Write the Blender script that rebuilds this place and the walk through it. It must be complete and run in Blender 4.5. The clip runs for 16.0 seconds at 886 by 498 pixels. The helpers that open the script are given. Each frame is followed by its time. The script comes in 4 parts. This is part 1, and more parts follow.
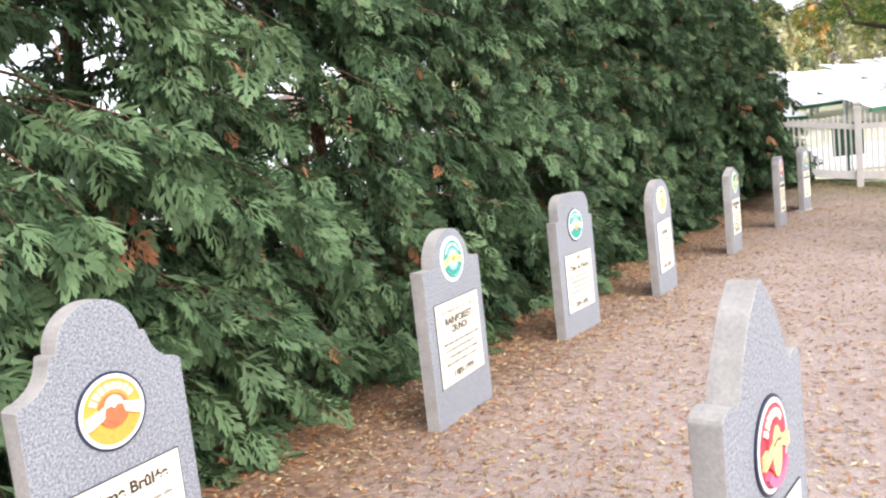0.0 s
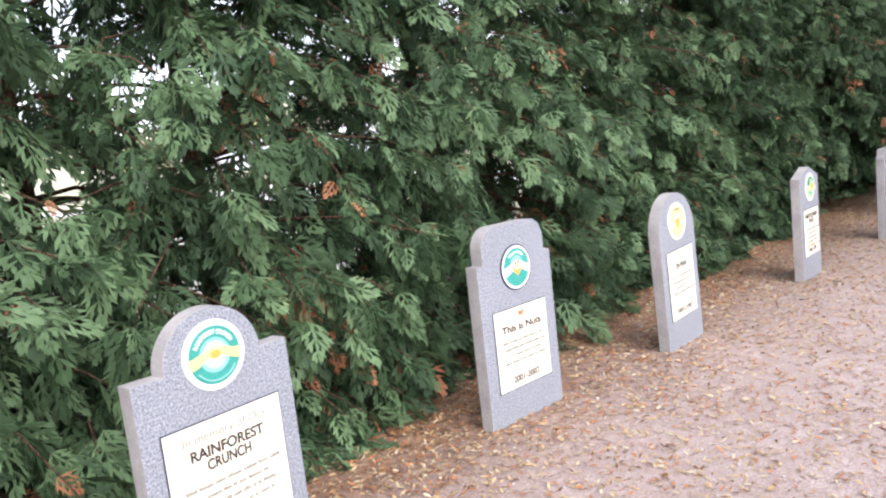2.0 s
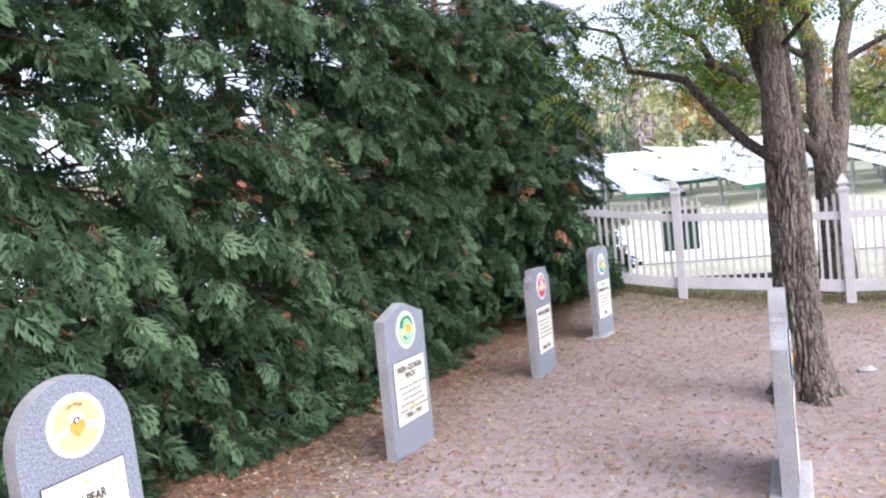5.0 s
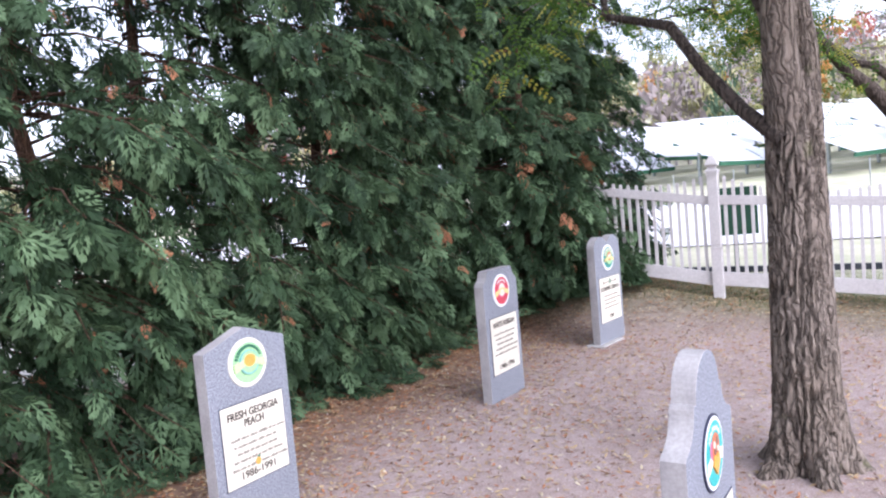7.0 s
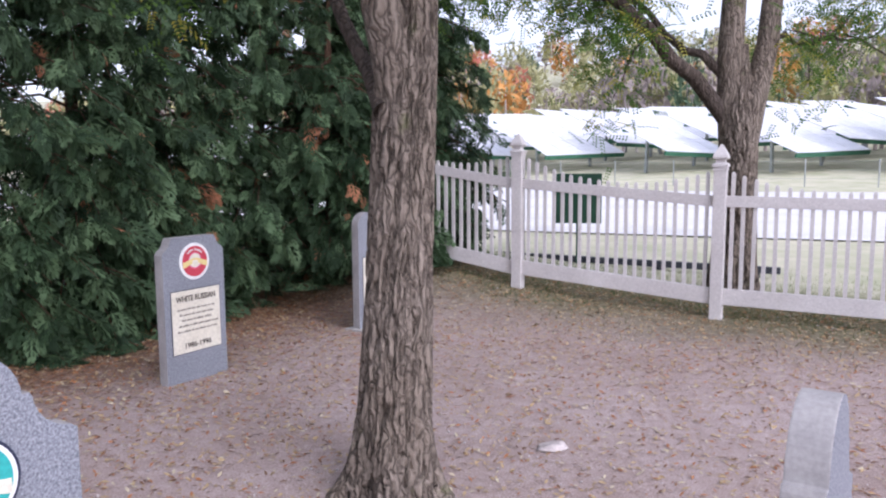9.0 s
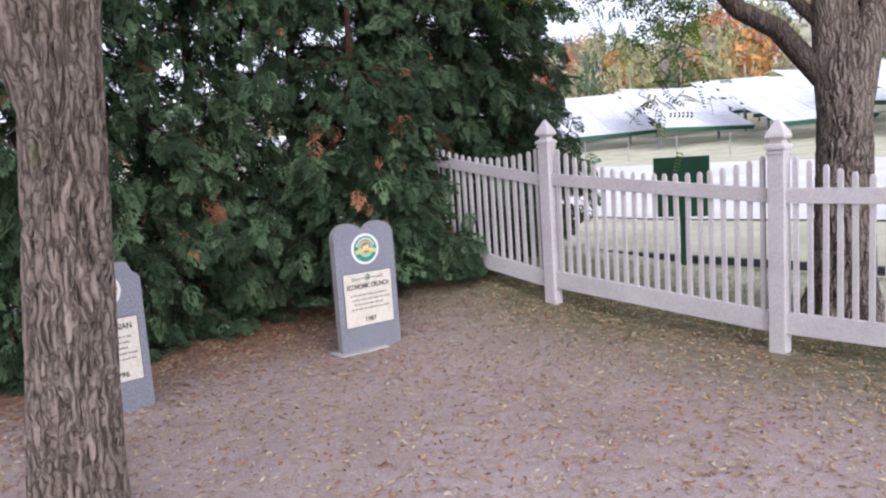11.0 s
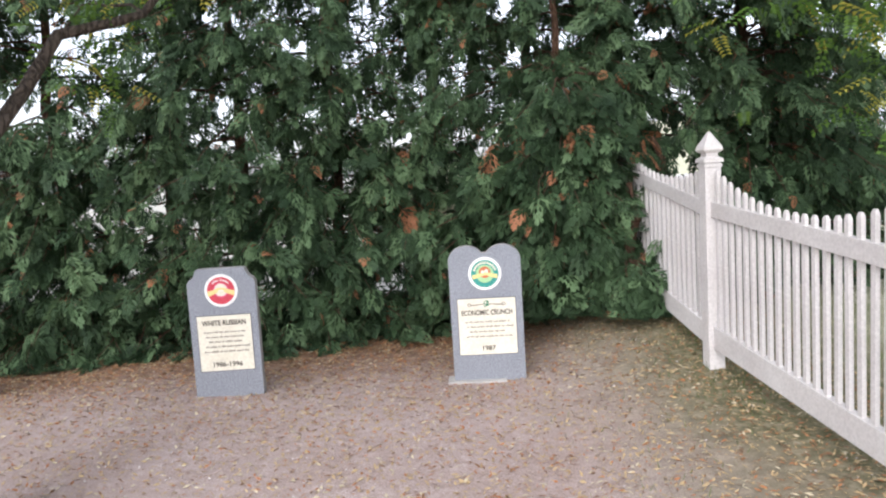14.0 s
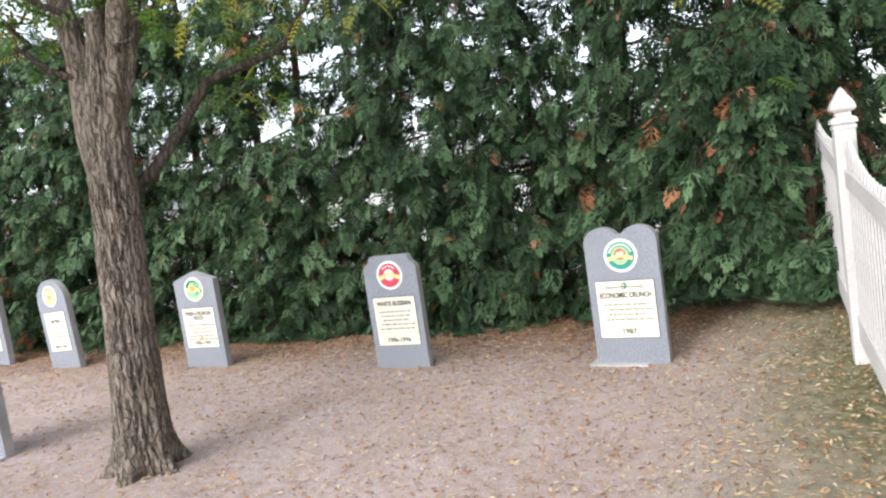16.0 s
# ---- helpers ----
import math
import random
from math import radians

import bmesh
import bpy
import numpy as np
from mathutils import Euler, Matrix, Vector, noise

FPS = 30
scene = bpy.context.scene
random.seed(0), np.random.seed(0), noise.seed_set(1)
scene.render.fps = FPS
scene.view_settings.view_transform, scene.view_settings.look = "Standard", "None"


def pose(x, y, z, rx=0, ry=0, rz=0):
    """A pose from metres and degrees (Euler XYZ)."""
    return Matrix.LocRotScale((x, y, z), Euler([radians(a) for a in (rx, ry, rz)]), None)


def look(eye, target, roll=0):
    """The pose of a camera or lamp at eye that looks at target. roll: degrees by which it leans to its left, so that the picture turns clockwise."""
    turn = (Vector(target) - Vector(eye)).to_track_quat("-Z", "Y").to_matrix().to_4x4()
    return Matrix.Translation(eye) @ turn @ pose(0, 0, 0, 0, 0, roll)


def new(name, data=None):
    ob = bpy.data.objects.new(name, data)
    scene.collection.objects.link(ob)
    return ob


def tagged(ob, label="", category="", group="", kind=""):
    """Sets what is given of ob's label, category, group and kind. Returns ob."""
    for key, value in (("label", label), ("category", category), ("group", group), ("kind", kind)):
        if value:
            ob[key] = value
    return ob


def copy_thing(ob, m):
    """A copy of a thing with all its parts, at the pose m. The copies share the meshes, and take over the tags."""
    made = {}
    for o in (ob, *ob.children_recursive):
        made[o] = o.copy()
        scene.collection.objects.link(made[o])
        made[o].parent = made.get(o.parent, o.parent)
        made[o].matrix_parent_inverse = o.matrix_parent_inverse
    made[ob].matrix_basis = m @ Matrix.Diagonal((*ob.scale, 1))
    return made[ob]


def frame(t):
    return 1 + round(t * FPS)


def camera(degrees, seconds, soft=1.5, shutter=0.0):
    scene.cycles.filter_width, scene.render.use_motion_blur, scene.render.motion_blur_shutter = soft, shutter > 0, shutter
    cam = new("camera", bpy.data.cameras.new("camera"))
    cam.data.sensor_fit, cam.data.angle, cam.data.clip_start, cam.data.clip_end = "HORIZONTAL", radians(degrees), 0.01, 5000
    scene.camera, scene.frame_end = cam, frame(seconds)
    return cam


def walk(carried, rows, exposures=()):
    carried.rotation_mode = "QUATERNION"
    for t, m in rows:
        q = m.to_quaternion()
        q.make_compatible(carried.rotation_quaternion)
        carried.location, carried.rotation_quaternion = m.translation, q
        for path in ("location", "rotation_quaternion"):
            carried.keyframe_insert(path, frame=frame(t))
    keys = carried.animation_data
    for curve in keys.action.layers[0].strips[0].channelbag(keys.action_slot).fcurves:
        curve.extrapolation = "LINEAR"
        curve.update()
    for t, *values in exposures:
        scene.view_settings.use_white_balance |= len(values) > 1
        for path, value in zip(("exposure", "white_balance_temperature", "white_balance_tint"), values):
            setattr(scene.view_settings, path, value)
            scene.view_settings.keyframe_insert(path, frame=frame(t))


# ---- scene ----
cam = camera(61.7, 16.0, 2.2)
PATH = [
    (0, (0.509, 0.958, 1.339), (0.392, 2.941, 1.111), -6.4),
    (0.5, (0.816, 1.379, 1.363), (0.619, 3.353, 1.11), -6.8),
    (1, (1.181, 1.763, 1.363), (0.865, 3.724, 1.132), -3.4),
    (1.5, (1.428, 2.187, 1.372), (0.98, 4.119, 1.114), -4.9),
    (2, (1.649, 2.633, 1.43), (1.213, 4.566, 1.166), -6.5),
    (2.5, (1.939, 3.073, 1.447), (1.522, 5.015, 1.212), -5.6),
    (3, (2.187, 3.538, 1.388), (1.89, 5.506, 1.188), -5.8),
    (3.5, (2.426, 3.972, 1.436), (2.338, 5.963, 1.268), -6.6),
    (4, (2.711, 4.311, 1.435), (2.744, 6.308, 1.328), -6.9),
    (4.5, (3.022, 4.521, 1.429), (3.187, 6.513, 1.36), -5.6),
    (7, (4.596, 5.978, 1.492), (4.459, 7.968, 1.346), -5.1),
    (7.5, (5.006, 6.194, 1.418), (4.955, 8.191, 1.329), -6.6),
    (8, (5.521, 6.21, 1.402), (5.714, 8.199, 1.308), -4.1),
    (8.5, (5.94, 6.355, 1.378), (6.023, 8.343, 1.181), -1.9),
    (11, (8.186, 7.864, 1.471), (7.497, 9.723, 1.211), -4.0),
    (11.5, (8.504, 8.152, 1.416), (7.589, 9.905, 1.113), -5.0),
    (12, (8.877, 8.56, 1.444), (7.819, 10.236, 1.18), -4.8),
    (12.5, (9.265, 8.943, 1.487), (8.027, 10.498, 1.266), -2.9),
    (13, (9.507, 9.279, 1.437), (8.068, 10.651, 1.22), -4.8),
    (13.5, (9.73, 9.64, 1.483), (8.144, 10.841, 1.277), -4.7),
    (14, (10.023, 9.957, 1.519), (8.327, 10.998, 1.312), -3.5),
    (14.5, (10.267, 10.361, 1.479), (8.503, 11.276, 1.252), -7.2),
    (15, (10.441, 10.683, 1.458), (8.632, 11.517, 1.283), -7.3),
    (15.5, (10.659, 10.97, 1.533), (8.742, 11.514, 1.367), -4.7),
    (16, (10.713, 11.317, 1.521), (8.73, 11.485, 1.321), -8.4),
]
EXPOSURES = [(0.0, 1.7, 6500, 12), (2.0, 1.7, 6200, 16), (3.5, 1.6, 6000, 18), (4.5, 1.5, 5800, 19), (7.0, 1.55, 5700, 21), (8.5, 1.05, 5750, 23), (11.0, 0.9, 5850, 22), (12.5, 1.05, 6000, 19), (14.0, 1.35, 6150, 13), (16.0, 1.55, 6150, 9)]
walk(cam, [(t, look(eye, target, roll)) for t, eye, target, roll in PATH], EXPOSURES)

# ---- world, sun and sky ----
SUN_ELEV, SUN_ROT = 40.0, 140.0
world = bpy.data.worlds.new("sky")
scene.world = world
world.use_nodes = True
wn = world.node_tree.nodes
sky = wn.new("ShaderNodeTexSky")
sky.sky_type = "NISHITA"
sky.sun_disc = False
sky.sun_elevation, sky.sun_rotation = radians(SUN_ELEV), radians(SUN_ROT)
sky.air_density, sky.dust_density, sky.ozone_density = 1.0, 2.5, 1.0
wn["Background"].inputs["Strength"].default_value = 0.15
pale = wn.new("ShaderNodeHueSaturation")
pale.inputs["Saturation"].default_value = 0.3
world.node_tree.links.new(sky.outputs[0], pale.inputs["Color"])
world.node_tree.links.new(pale.outputs[0], wn["Background"].inputs["Color"])
sun_data = bpy.data.lights.new("sun", "SUN")
sun_data.energy, sun_data.angle, sun_data.color = 0.6, radians(85), (1.0, 0.97, 0.94)
sun = new("sun", sun_data)
se, sr = radians(SUN_ELEV), radians(SUN_ROT)
sun_dir = Vector((math.sin(sr) * math.cos(se), math.cos(sr) * math.cos(se), math.sin(se)))
sun.matrix_world = look(sun_dir * 60, (0, 0, 0))

# ---- materials ----
def material(name, rough=0.8, metal=0.0, spec=0.3):
    m = bpy.data.materials.new(name)
    m.use_nodes = True
    b = m.node_tree.nodes["Principled BSDF"]
    b.inputs["Roughness"].default_value = rough
    b.inputs["Metallic"].default_value = metal
    b.inputs["Specular IOR Level"].default_value = spec
    return m, m.node_tree, b


def node(nt, kind, **values):
    n = nt.nodes.new(kind)
    for k, v in values.items():
        n.inputs[k].default_value = v
    return n


def coords(nt):
    return nt.nodes.new("ShaderNodeTexCoord").outputs["Object"]


def position(nt):
    return nt.nodes.new("ShaderNodeNewGeometry").outputs["Position"]


def noise_of(nt, vec, scale, detail=4.0, rough=0.6):
    n = node(nt, "ShaderNodeTexNoise", Scale=scale, Detail=detail, Roughness=rough)
    nt.links.new(vec, n.inputs["Vector"])
    return n.outputs["Fac"]


def ramp_of(nt, fac, stops):
    r = nt.nodes.new("ShaderNodeValToRGB")
    e = r.color_ramp.elements
    while len(e) < len(stops):
        e.new(0.5)
    for el, (p, c) in zip(e, stops):
        el.position, el.color = p, (*c, 1)
    nt.links.new(fac, r.inputs["Fac"])
    return r.outputs["Color"]


def mix_of(nt, fac, a, b, mode="MIX"):
    m = nt.nodes.new("ShaderNodeMix")
    m.data_type, m.blend_type = "RGBA", mode
    for sock, v in ((m.inputs[0], fac), (m.inputs[6], a), (m.inputs[7], b)):
        if isinstance(v, (int, float)):
            sock.default_value = v
        elif isinstance(v, tuple):
            sock.default_value = (*v, 1)
        else:
            nt.links.new(v, sock)
    return m.outputs[2]


def bump_of(nt, bsdf, height, strength, distance):
    b = node(nt, "ShaderNodeBump", Strength=strength, Distance=distance)
    nt.links.new(height, b.inputs["Height"])
    nt.links.new(b.outputs["Normal"], bsdf.inputs["Normal"])


def two_scale(name, dark, light, big, fine, rough=0.8, bump=0.3, depth=0.004, metal=0.0, spec=0.3, obj=True):
    """A surface that varies at two scales."""
    m, nt, b = material(name, rough, metal, spec)
    v = coords(nt) if obj else position(nt)
    n1, n2 = noise_of(nt, v, big), noise_of(nt, v, fine)
    c = ramp_of(nt, n1, [(0.3, dark), (0.7, light)])
    g = ramp_of(nt, n2, [(0.3, (0.72, 0.72, 0.72)), (0.7, (1.0, 1.0, 1.0))])
    nt.links.new(mix_of(nt, 0.8, c, g, "MULTIPLY"), b.inputs["Base Color"])
    bump_of(nt, b, n2, bump, depth)
    return m


def granite():
    m, nt, b = material("speckled granite", 0.55, 0, 0.4)
    v = coords(nt)
    big, mid, fine = noise_of(nt, v, 3), noise_of(nt, v, 115, 3, 0.75), noise_of(nt, v, 210, 2)
    c = ramp_of(nt, mid, [(0.32, (0.10, 0.105, 0.125)), (0.48, (0.235, 0.25, 0.285)), (0.66, (0.40, 0.415, 0.45))])
    c = mix_of(nt, 0.55, c, ramp_of(nt, fine, [(0.35, (0.35, 0.35, 0.37)), (0.6, (1, 1, 1))]), "MULTIPLY")
    c = mix_of(nt, 0.5, c, ramp_of(nt, big, [(0.3, (0.78, 0.78, 0.76)), (0.7, (1, 1, 1))]), "MULTIPLY")
    nt.links.new(c, b.inputs["Base Color"])
    bump_of(nt, b, mid, 0.25, 0.002)
    return m


def leafy(name, dark, light, trans=0.25):
    m, nt, b = material(name, 0.65, 0, 0.25)
    v = position(nt)
    n1, n2 = noise_of(nt, v, 2.2, 3), noise_of(nt, v, 28, 2)
    c = ramp_of(nt, n1, [(0.3, dark), (0.7, light)])
    c = mix_of(nt, 0.6, c, ramp_of(nt, n2, [(0.3, (0.55, 0.6, 0.55)), (0.7, (1, 1, 1))]), "MULTIPLY")
    nt.links.new(c, b.inputs["Base Color"])
    t = nt.nodes.new("ShaderNodeBsdfTranslucent")
    nt.links.new(c, t.inputs["Color"])
    mx = node(nt, "ShaderNodeMixShader", Fac=trans)
    nt.links.new(b.outputs[0], mx.inputs[1])
    nt.links.new(t.outputs[0], mx.inputs[2])
    nt.links.new(mx.outputs[0], nt.nodes["Material Output"].inputs["Surface"])
    return m


def bark(name, dark, light, moss=0.0):
    m, nt, b = material(name, 0.9, 0, 0.2)
    v = coords(nt)
    mp = nt.nodes.new("ShaderNodeMapping")
    mp.inputs["Scale"].default_value = (1, 1, 0.13)
    nt.links.new(v, mp.inputs["Vector"])
    n0, n2 = noise_of(nt, mp.outputs[0], 40, 6, 0.65), noise_of(nt, v, 3)
    warp = nt.nodes.new("ShaderNodeVectorMath")
    warp.operation = "MULTIPLY_ADD"
    wob = node(nt, "ShaderNodeTexNoise", Scale=9, Detail=3)
    nt.links.new(v, wob.inputs["Vector"])
    nt.links.new(wob.outputs["Color"], warp.inputs[0])
    warp.inputs[1].default_value = (0.10, 0.10, 0.03)
    nt.links.new(mp.outputs[0], warp.inputs[2])
    plates = node(nt, "ShaderNodeTexVoronoi", Scale=30)
    plates.feature = "DISTANCE_TO_EDGE"
    nt.links.new(warp.outputs[0], plates.inputs["Vector"])
    cracks = ramp_of(nt, plates.outputs["Distance"], [(0.0, (0, 0, 0)), (0.28, (1, 1, 1))])
    n1 = mix_of(nt, 0.5, cracks, n0)
    c = ramp_of(nt, n1, [(0.12, dark), (0.45, tuple((a + 2 * e) / 3 for a, e in zip(dark, light))), (0.9, light)])
    c = mix_of(nt, 0.5, c, ramp_of(nt, n0, [(0.3, (0.55, 0.52, 0.5)), (0.68, (1, 1, 1))]), "MULTIPLY")
    c = mix_of(nt, 0.6, c, ramp_of(nt, n2, [(0.3, (0.7, 0.66, 0.6)), (0.7, (1, 1, 1))]), "MULTIPLY")
    if moss:
        c = mix_of(nt, ramp_of(nt, noise_of(nt, v, 5.5, 5), [(0.62, (0, 0, 0)), (0.74, (moss, moss, moss))]), c, (0.10, 0.12, 0.035))
    nt.links.new(c, b.inputs["Base Color"])
    bump_of(nt, b, n1, 1.0, 0.025)
    return m


FENCE_P, FENCE_U, FENCE_N = Vector((8.572, 13.018, 0)), Vector((0.889, -0.458, 0)), Vector((0.458, 0.889, 0))
HEDGE_P, HEDGE_U, HEDGE_N = Vector((-0.34, 5.33, 0)), Vector((0.490, 0.872, 0)), Vector((0.872, -0.490, 0))


def ground_material():
    """Trodden gravel, leaf litter along the hedge, thin grass along the fence and a meadow beyond it."""
    m, nt, b = material("gravel, litter and grass", 0.95, 0, 0.15)
    v = position(nt)

    def along(normal, point):
        d = nt.nodes.new("ShaderNodeVectorMath")
        d.operation = "DOT_PRODUCT"
        nt.links.new(v, d.inputs[0])
        d.inputs[1].default_value = normal
        s = nt.nodes.new("ShaderNodeMath")
        s.operation = "SUBTRACT"
        nt.links.new(d.outputs["Value"], s.inputs[0])
        s.inputs[1].default_value = normal.dot(point)
        return s.outputs[0]

    def plus_noise(val, n, amount):
        s = nt.nodes.new("ShaderNodeMath")
        s.operation = "MULTIPLY_ADD"
        nt.links.new(n, s.inputs[0])
        s.inputs[1].default_value = amount
        nt.links.new(val, s.inputs[2])
        return s.outputs[0]

    def band(val, lo, hi):
        r = nt.nodes.new("ShaderNodeMapRange")
        r.interpolation_type = "SMOOTHSTEP"
        r.inputs["From Min"].default_value, r.inputs["From Max"].default_value = lo, hi
        nt.links.new(val, r.inputs["Value"])
        return r.outputs[0]
    n_big, n_mid, n_fine = noise_of(nt, v, 0.9, 5), noise_of(nt, v, 14, 5, 0.7), noise_of(nt, v, 120, 3, 0.7)
    gravel = ramp_of(nt, n_fine, [(0.25, (0.215, 0.155, 0.14)), (0.5, (0.43, 0.35, 0.33)), (0.75, (0.64, 0.565, 0.54))])
    gravel = mix_of(nt, 0.65, gravel, ramp_of(nt, n_mid, [(0.3, (0.68, 0.63, 0.6)), (0.65, (1, 1, 1))]), "MULTIPLY")
    gravel = mix_of(nt, 0.6, gravel, ramp_of(nt, n_big, [(0.35, (0.72, 0.66, 0.60)), (0.65, (1, 1, 1))]), "MULTIPLY")
    litter = ramp_of(nt, n_mid, [(0.3, (0.10, 0.06, 0.04)), (0.5, (0.25, 0.155, 0.105)), (0.7, (0.42, 0.29, 0.20))])
    litter = mix_of(nt, 0.6, litter, ramp_of(nt, n_fine, [(0.3, (0.5, 0.48, 0.45)), (0.7, (1, 1, 1))]), "MULTIPLY")
    grass = ramp_of(nt, n_mid, [(0.3, (0.065, 0.07, 0.032)), (0.5, (0.155, 0.14, 0.08)), (0.7, (0.29, 0.25, 0.175))])
    meadow = ramp_of(nt, n_big, [(0.35, (0.42, 0.43, 0.28)), (0.65, (0.58, 0.55, 0.41))])
    hd = plus_noise(along(HEDGE_N, HEDGE_P), n_big, -0.9)
    c = mix_of(nt, band(hd, 1.15, -0.2), gravel, litter)
    c = mix_of(nt, band(hd, -2.6, -3.6), c, (0.45, 0.44, 0.38))
    fd = plus_noise(plus_noise(along(FENCE_N, FENCE_P), n_big, 1.1), n_mid, 0.5)
    c = mix_of(nt, band(fd, -0.55, 0.85), c, grass)
    c = mix_of(nt, band(fd, 1.2, 3.5), c, meadow)
    nt.links.new(c, b.inputs["Base Color"])
    bump_of(nt, b, mix_of(nt, 0.5, n_mid, n_fine), 0.6, 0.02)
    return m


M_GRANITE = granite()
M_EDGE = two_scale("sawn granite edge", (0.30, 0.285, 0.28), (0.43, 0.41, 0.395), 6, 90, 0.8, 0.3, 0.002)
M_CREAM = two_scale("cream plaque paint", (0.66, 0.61, 0.49), (0.75, 0.71, 0.59), 5, 60, 0.6, 0.1, 0.001)
M_WHITE = two_scale("white enamel", (0.76, 0.76, 0.74), (0.84, 0.84, 0.82), 8, 80, 0.5, 0.05, 0.001)
M_NAVY = two_scale("dark blue enamel", (0.02, 0.025, 0.05), (0.035, 0.04, 0.075), 8, 80, 0.5, 0.05, 0.001)
M_INK = two_scale("dark brown lettering", (0.025, 0.018, 0.015), (0.05, 0.035, 0.03), 8, 60, 0.6, 0.05, 0.001)
M_FAINT = two_scale("faded grey lettering", (0.17, 0.155, 0.13), (0.25, 0.23, 0.19), 8, 60, 0.6, 0.05, 0.001)


def enamel(name, c):
    c = tuple(0.92 * k + 0.045 for k in c)
    return two_scale(name, tuple(0.9 * k for k in c), c, 8, 80, 0.5, 0.05, 0.001)


M_TEAL, M_ORANGE, M_RED = enamel("teal enamel", (0.0, 0.27, 0.22)), enamel("orange enamel", (0.80, 0.34, 0.03)), enamel("red enamel", (0.58, 0.02, 0.05))
M_YELLOW, M_PALEGREEN, M_DKGREEN = enamel("yellow enamel", (0.80, 0.64, 0.24)), enamel("pale green enamel", (0.36, 0.62, 0.30)), enamel("dark green enamel", (0.01, 0.16, 0.07))
M_BROWN, M_RUST, M_SKYBLUE = enamel("brown enamel", (0.20, 0.08, 0.04)), enamel("rust enamel", (0.55, 0.12, 0.03)), enamel("sky blue enamel", (0.40, 0.58, 0.72))
M_PALETEAL, M_LIME = enamel("pale teal enamel", (0.20, 0.48, 0.43)), enamel("lime enamel", (0.55, 0.72, 0.34))
M_TURQUOISE = enamel("turquoise enamel", (0.0, 0.40, 0.37))
M_PINK = enamel("pink enamel", (0.72, 0.12, 0.25))
M_GROUND = ground_material()
M_VINYL = two_scale("off-white vinyl", (0.54, 0.505, 0.49), (0.66, 0.63, 0.61), 2.5, 70, 0.5, 0.08, 0.001)
M_CONCRETE = two_scale("grey concrete", (0.38, 0.36, 0.34), (0.52, 0.50, 0.47), 5, 80, 0.9, 0.4, 0.003)
M_LOT = two_scale("pale crushed stone", (0.66, 0.65, 0.63), (0.82, 0.81, 0.79), 0.4, 30, 0.9, 0.3, 0.01, obj=False)
M_BARK = bark("furrowed grey-brown bark", (0.03, 0.023, 0.018), (0.34, 0.285, 0.235), 0.6)
M_BARK_DARK = bark("dark bark", (0.03, 0.024, 0.02), (0.15, 0.12, 0.10))
M_TWIG = bark("cedar twig bark", (0.05, 0.03, 0.02), (0.17, 0.10, 0.065))
M_CEDAR = leafy("cedar scale leaf", (0.022, 0.046, 0.021), (0.064, 0.113, 0.049), 0.16)
# Paler of the two greens, used mostly towards the limb tips.
M_CEDAR_LIGHT = leafy("pale cedar scale leaf", (0.085, 0.145, 0.068), (0.165, 0.25, 0.122), 0.2)
M_CEDAR_DEAD = leafy("dead orange cedar leaf", (0.28, 0.115, 0.055), (0.48, 0.22, 0.115))
M_LOCUST = leafy("green leaflets", (0.07, 0.15, 0.025), (0.16, 0.27, 0.05), 0.45)
M_LOCUST_Y = leafy("yellowing leaflets", (0.36, 0.36, 0.05), (0.55, 0.50, 0.10), 0.5)
M_LITTER = [two_scale(n, d, l, 9, 60, 0.8, 0.1, 0.001, obj=False) for n, d, l in (
    ("tan fallen leaf", (0.36, 0.25, 0.13), (0.55, 0.41, 0.22)), ("brown fallen leaf", (0.13, 0.07, 0.04), (0.26, 0.14, 0.07)),
    ("rust fallen leaf", (0.30, 0.12, 0.05), (0.46, 0.21, 0.09)), ("pale fallen leaf", (0.48, 0.40, 0.26), (0.62, 0.54, 0.38)))]
M_PEBBLE = two_scale("gravel stone", (0.38, 0.33, 0.31), (0.66, 0.60, 0.57), 12, 80, 0.9, 0.2, 0.002, obj=False)
M_BLADE = leafy("grass blade", (0.07, 0.11, 0.03), (0.16, 0.20, 0.07), 0.3)
# Near-white base colour stands in for the bright sky reflected by the modules.
M_PANEL = two_scale("solar glass with sky reflection in its colour", (0.92, 0.93, 0.95), (0.97, 0.97, 0.98), 0.5, 3, 0.25, 0.02, 0.001, 0.3, 0.5)
M_STEEL = two_scale("galvanised steel", (0.30, 0.33, 0.32), (0.42, 0.44, 0.43), 3, 40, 0.5, 0.1, 0.001, 0.6)
M_BACKGREEN = two_scale("green panel backing", (0.03, 0.12, 0.07), (0.06, 0.18, 0.11), 1, 20, 0.6, 0.1, 0.001)
M_SIGN = two_scale("dark green painted metal", (0.012, 0.06, 0.03), (0.02, 0.085, 0.045), 4, 50, 0.5, 0.1, 0.001)
M_BLACK = two_scale("dark painted rail", (0.03, 0.035, 0.045), (0.06, 0.065, 0.08), 4, 50, 0.6, 0.1, 0.001)
M_WOODS = [two_scale(n, d, l, 0.12, 2.0, 0.9, 0.2, 0.05, obj=False) for n, d, l in (
    ("yellow-green woods", (0.30, 0.30, 0.14), (0.48, 0.46, 0.24)), ("orange woods", (0.45, 0.20, 0.06), (0.65, 0.33, 0.10)),
    ("red woods", (0.42, 0.13, 0.09), (0.56, 0.22, 0.15)), ("bare grey woods", (0.26, 0.22, 0.21), (0.40, 0.34, 0.32)),
    ("evergreen woods", (0.07, 0.12, 0.07), (0.15, 0.21, 0.12)), ("pale trunk", (0.45, 0.41, 0.38), (0.62, 0.58, 0.54)))]

